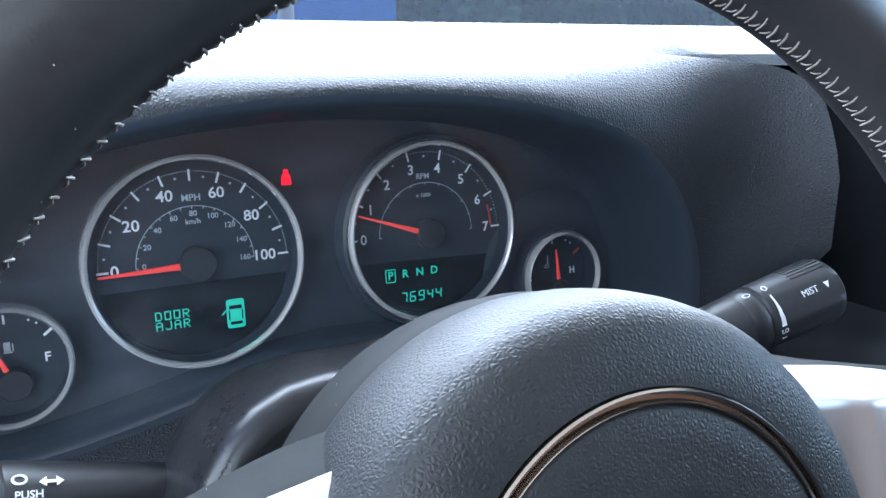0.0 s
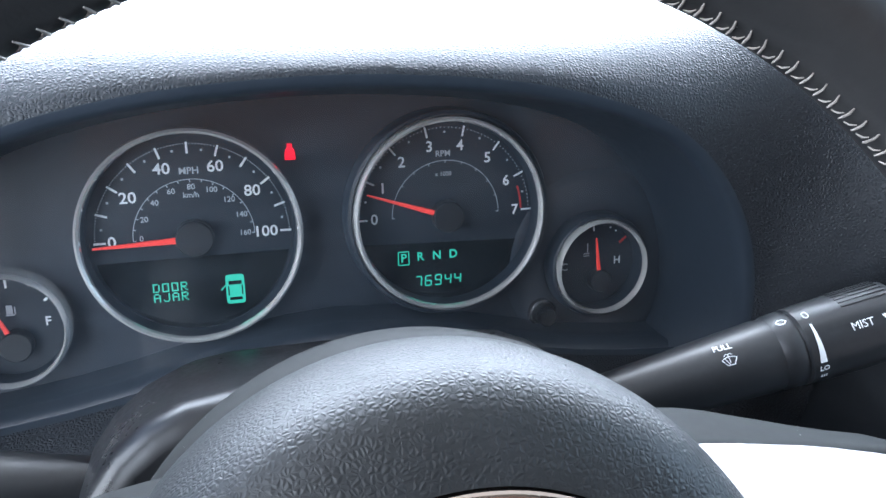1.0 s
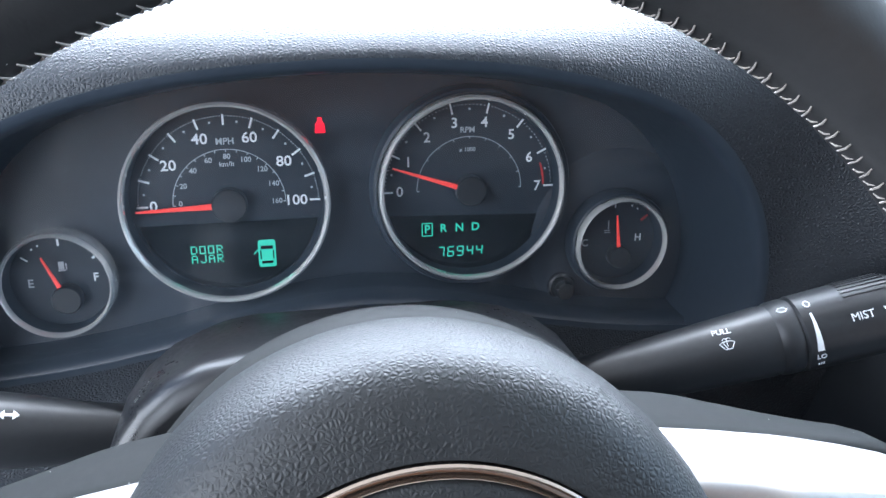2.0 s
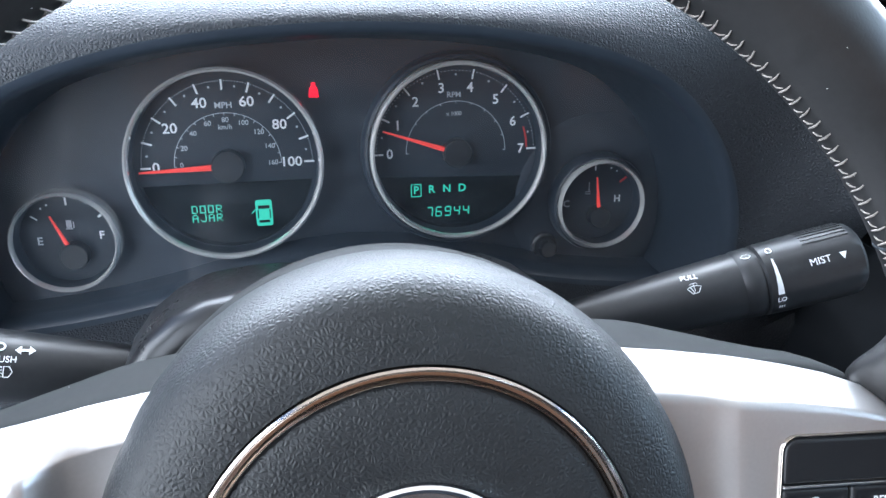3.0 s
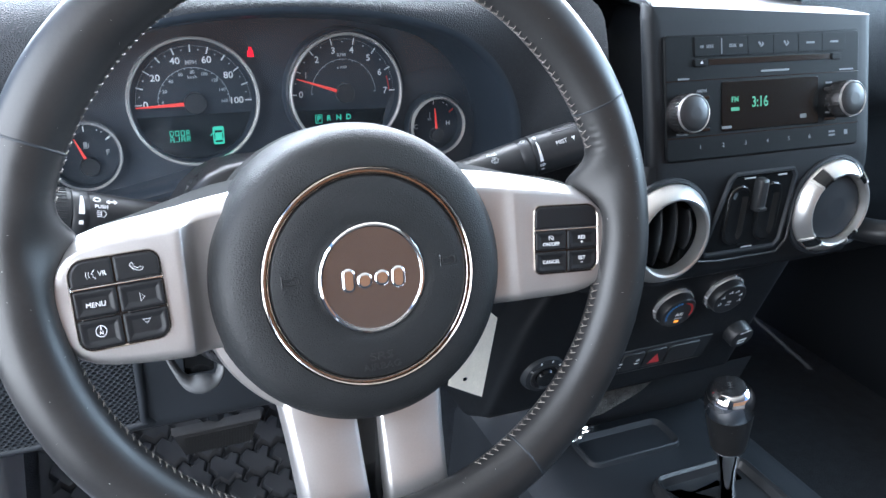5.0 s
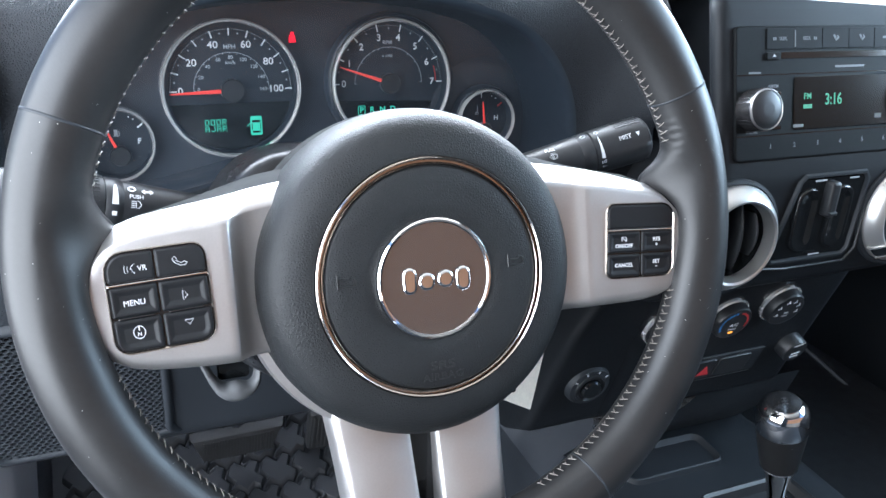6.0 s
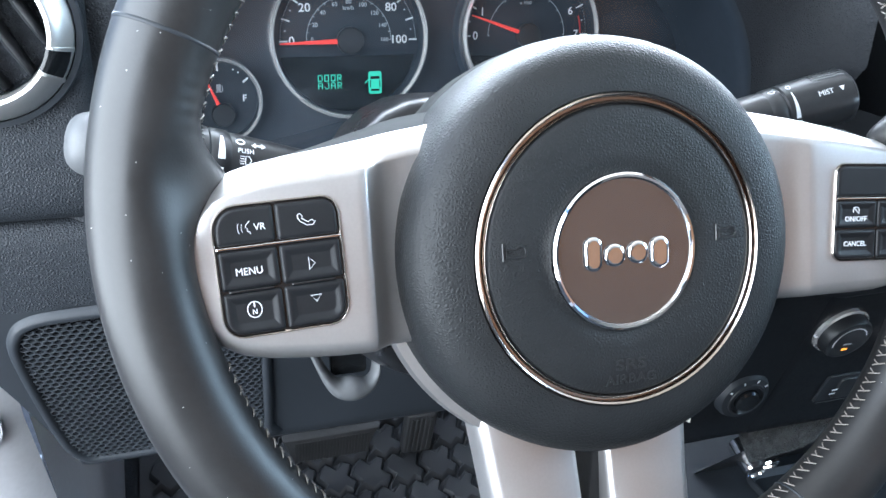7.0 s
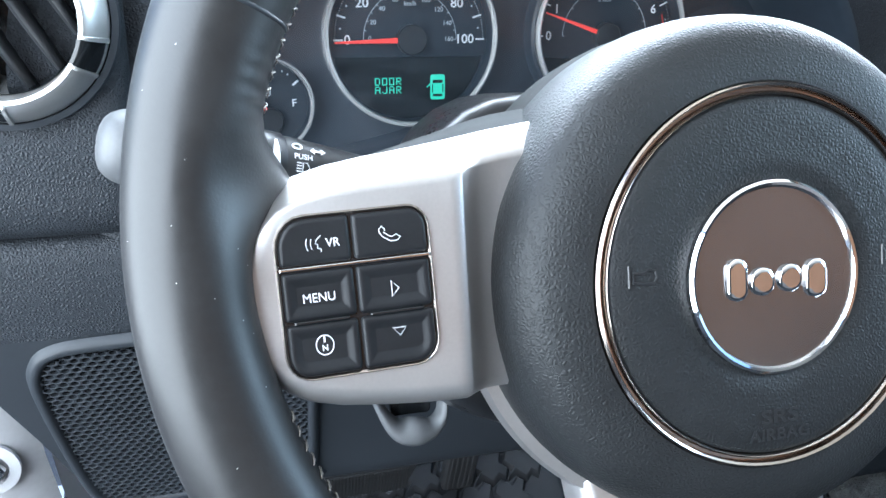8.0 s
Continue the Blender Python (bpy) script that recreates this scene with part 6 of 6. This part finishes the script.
part("inlay_mark", bars([(-0.004, 0, 0.0008, 0.005, 0), (0, 0, 0.0008, 0.005, 0), (0.004, 0, 0.0008, 0.005, 0), (0, 0, 0.0088, 0.0008, 0)], 0.1874), GREYKNOB, sel, smooth=0)
part("base_collar", solid([(0.026, -0.002), (0.024, 0.006), (0.016, 0.009), (0.010, 0.010)], 40), CHROME, sel, "chrome base collar")

sock = thing("outlet_cap", BACK @ turned(0.341, 0.262, -0.385, -20), "small bright chrome socket cap", "cap")
part("cap", solid([(0.013, -0.03), (0.013, 0.0), (0.0120, 0.004), (0.0105, 0.0050), (0.0095, 0.0030)], 32), CHROME, sock)
part("tab", tube(curve([(0.009, 0.002, 0.003), (0.016, 0.010, 0.006), (0.013, 0.018, 0.006), (0.006, 0.012, 0.004)], 4), 0.0026, 8), CHROME, sock)

# grab rail on the passenger side
grab = thing("grab_rail", Matrix.Identity(4), "black grab rail on the passenger dashboard", "grab rail")
part("bar", tube(curve([(0.64, 0.205, -0.13), (0.655, 0.165, -0.125), (0.70, 0.150, -0.12), (0.95, 0.150, -0.12), (1.0, 0.165, -0.12), (1.01, 0.21, -0.125)], 6), 0.014, 14), SATIN, grab)
part("mount", solid([(0.028, -0.055), (0.028, -0.01), (0.022, 0.0)], 24), GREYKNOB, grab, m=turned(0.64, 0.200, -0.13, 0))

# ---- footwell: speaker grille, pedals, mat ----
GM = turned(-0.2800, 0.2060, -0.1120, -18)
speaker = thing("speaker_grille", GM, "black perforated speaker grille in a rounded frame", "speaker grille")
OUT = curve([(0.004, -0.004, 0), (0.012, 0.0035, 0), (0.030, 0.0065, 0), (0.085, 0.0085, 0), (0.138, 0.0085, 0), (0.1435, 0.002, 0), (0.1445, -0.06, 0), (0.1440, -0.122, 0), (0.1400, -0.1305, 0), (0.085, -0.1325, 0), (0.034, -0.1330, 0), (0.020, -0.1290, 0), (0.0115, -0.110, 0), (0.004, -0.060, 0), (0.0005, -0.02, 0)], 5, closed=True)
OUT = [(p.x, p.y) for p in OUT][::-1]
part("surround", loft([[(x, y, 0.0) for x, y in inset(OUT, -0.006)], [(x, y, 0.0045) for x, y in inset(OUT, -0.004)], [(x, y, 0.0055) for x, y in inset(OUT, -0.001)], [(x, y, 0.0040) for x, y in inset(OUT, 0.001)], [(x, y, 0.0015) for x, y in inset(OUT, 0.0022)]]), PLASTIC, speaker, "raised black surround", smooth=60)
part("backing", pillow(inset(OUT, 0.001), [(0, 0.0002), (0, 0.0006)], cap0=False), GLOSSBLACK, speaker, "dark cavity", smooth=0)


def inside(x, y, poly):
    hit = False
    for i in range(len(poly)):
        (x1, y1), (x2, y2) = poly[i - 1], poly[i]
        if (y1 > y) != (y2 > y) and x < (x2 - x1) * (y - y1) / (y2 - y1) + x1:
            hit = not hit
    return hit


GRID = inset(OUT, 0.0012)
bm = bmesh.new()
PITCH, ROW = 0.0056, 0.0035
for j in range(42):
    for i in range(34):
        cx, cy = i * PITCH + (PITCH / 2 if j % 2 else 0) - 0.004, 0.010 - j * ROW
        if not inside(cx, cy, GRID):
            continue
        ro, ri = PITCH * 0.585, PITCH * 0.375
        sq = ROW / (PITCH * 0.866)
        outer = [(cx + ro * math.sin(radians(60 * k)), cy + ro * sq * math.cos(radians(60 * k))) for k in range(6)]
        inner = [(cx + ri * math.sin(radians(30 * k)), cy + ri * sq * math.cos(radians(30 * k))) for k in range(12)]
        vo = [bm.verts.new((x, y, 0.0036)) for x, y in outer]
        vi = [bm.verts.new((x, y, 0.0033)) for x, y in inner]
        vd = [bm.verts.new((x, y, 0.0012)) for x, y in inner]
        for k in range(6):
            bm.faces.new((vo[k], vi[2 * k], vi[2 * k + 1]))
            bm.faces.new((vo[k], vi[2 * k + 1], vi[(2 * k + 2) % 12], vo[(k + 1) % 6]))
        for k in range(12):
            bm.faces.new((vi[k], vd[k], vd[(k + 1) % 12], vi[(k + 1) % 12]))
part("mesh", bm, PLASTIC, speaker, "perforated black mesh", smooth=0)["kind"] = "stuff"

bol = thing("knee_bolster", turned(-0.070, 0.2440, -0.2060, -18), "flat black knee bolster panel", "panel")
part("panel", pillow(corner_rect(-0.066, 0.080, -0.037, 0.052, (0.006, 0.004, 0.004, 0.006)), [(0, -0.002), (0, 0.0030), (0.0008, 0.0042), (0.002, 0.0045)]), PLASTIC, bol)
part("lower_edge", box(0.150, 0.010, 0.008, 0.002, 0.007, -0.0395, -0.003), SATIN, bol)

brake = thing("brake_pedal", turned(-0.040, 0.575, -0.513, -22) @ Matrix.Rotation(radians(1), 4, "Z"), "ribbed black rubber brake pedal", "pedal")
part("pad", pillow([(-0.048, -0.026), (0.046, -0.026), (0.060, 0.030), (-0.062, 0.030)], [(0, -0.008), (0, 0.002), (0.002, 0.005), (0.005, 0.006)]), RUBBER, brake, "rubber pad")
rib = None
for k in range(24):
    m = Matrix.Translation((-0.046 + k * 0.0040, 0.000, 0.0062))
    if rib is None:
        bm = bmesh.new()
        bmesh.ops.create_cube(bm, size=1.0)
        bmesh.ops.scale(bm, vec=(0.0022, 0.046, 0.0026), verts=bm.verts)
        rib = part("rib", bm, RUBBER, brake, m=m, smooth=0)
    else:
        again("rib", rib.data, brake, m)
part("arm", tube([(0.0, 0.02, -0.012), (0.0, 0.12, -0.04), (0.0, 0.26, -0.06)], 0.011, 8), PLASTIC, brake)
gas = thing("accelerator_pedal", turned(0.082, 0.600, -0.532, -20), "narrow black accelerator pedal", "pedal")
part("pad", pillow(rrect(0.042, 0.09, 0.006), [(0, -0.006), (0, 0.004), (0.003, 0.008)]), RUBBER, gas)
for x in (-0.013, -0.0065, 0.0, 0.0065, 0.013):
    part("rib", box(0.0036, 0.074, 0.0026, 0.0008, x, 0, 0.0076), RUBBER, gas)
part("arm", tube([(0.0, 0.05, -0.008), (0.0, 0.16, -0.03), (0.0, 0.25, -0.05)], 0.009, 8), PLASTIC, gas)
rest = thing("parking_pedal", turned(-0.235, 0.560, -0.430, 25), "small ribbed black parking brake pedal", "pedal")
part("pad", pillow(rrect(0.055, 0.07, 0.008), [(0, -0.006), (0, 0.004), (0.003, 0.008)]), RUBBER, rest)
part("rib", bars([(0, y, 0.045, 0.003, 0) for y in (-0.02, -0.01, 0, 0.01, 0.02)], 0.008, 0.002), RUBBER, rest)
part("arm", tube([(0.0, 0.03, -0.008), (0.0, 0.10, -0.03), (0.0, 0.22, -0.04)], 0.009, 8), PLASTIC, rest)

fm = thing("floor_mat", Matrix.Translation((0, 0, FLOOR_Z)), "black rubber floor mat with chunky tread blocks", "floor mat")


def on_mat(bm):
    """Bends flat mat geometry up the toe board."""
    for v in bm.verts:
        over = max(v.co.y - 0.50, 0)
        v.co.z += over * over * 0.7 / (over + 0.08)
    return bm


part("base", on_mat(loft([[(-0.28, y, 0.0), (-0.28, y, 0.006), (0.225, y, 0.006), (0.225, y, 0.0)] for y in np.linspace(-0.09, 0.74, 30)], closed=False)), MATRUBBER, fm, smooth=50)
rnd = random.Random(5)
PX, PY, GAP = 0.047, 0.038, 0.0046
for j in range(21):
    for i in range(11):
        x0, y0 = -0.268 + i * PX - (PX / 2 if j % 2 else 0), -0.07 + j * PY
        left_ = [(0.0, 0.0), (0.008, 0.33), (-0.003, 0.62), (0.003, 1.0)]
        poly = [(x0 + GAP / 2 + dx, y0 + GAP / 2 + f_ * (PY - GAP)) for dx, f_ in left_][::-1]
        base_ = [(0.30, 0.006), (0.55, -0.003), (0.78, 0.005)]
        poly += [(x0 + f_ * PX, y0 + GAP / 2 + dy) for f_, dy in base_]
        poly += [(x0 + PX - GAP / 2 + dx, y0 + GAP / 2 + f_ * (PY - GAP)) for dx, f_ in left_]
        poly += [(x0 + f_ * PX, y0 + PY - GAP / 2 + dy) for f_, dy in base_[::-1]]
        if -0.275 < x0 and x0 + PX < 0.222:
            poly = [(x + rnd.uniform(-0.0008, 0.0008), y + rnd.uniform(-0.0008, 0.0008)) for x, y in poly]
            part("tread_block", on_mat(pillow(poly, [(0, 0.0055), (0.0006, 0.0130), (0.0024, 0.0150)], cap0=False)), MATRUBBER, fm, smooth=50)
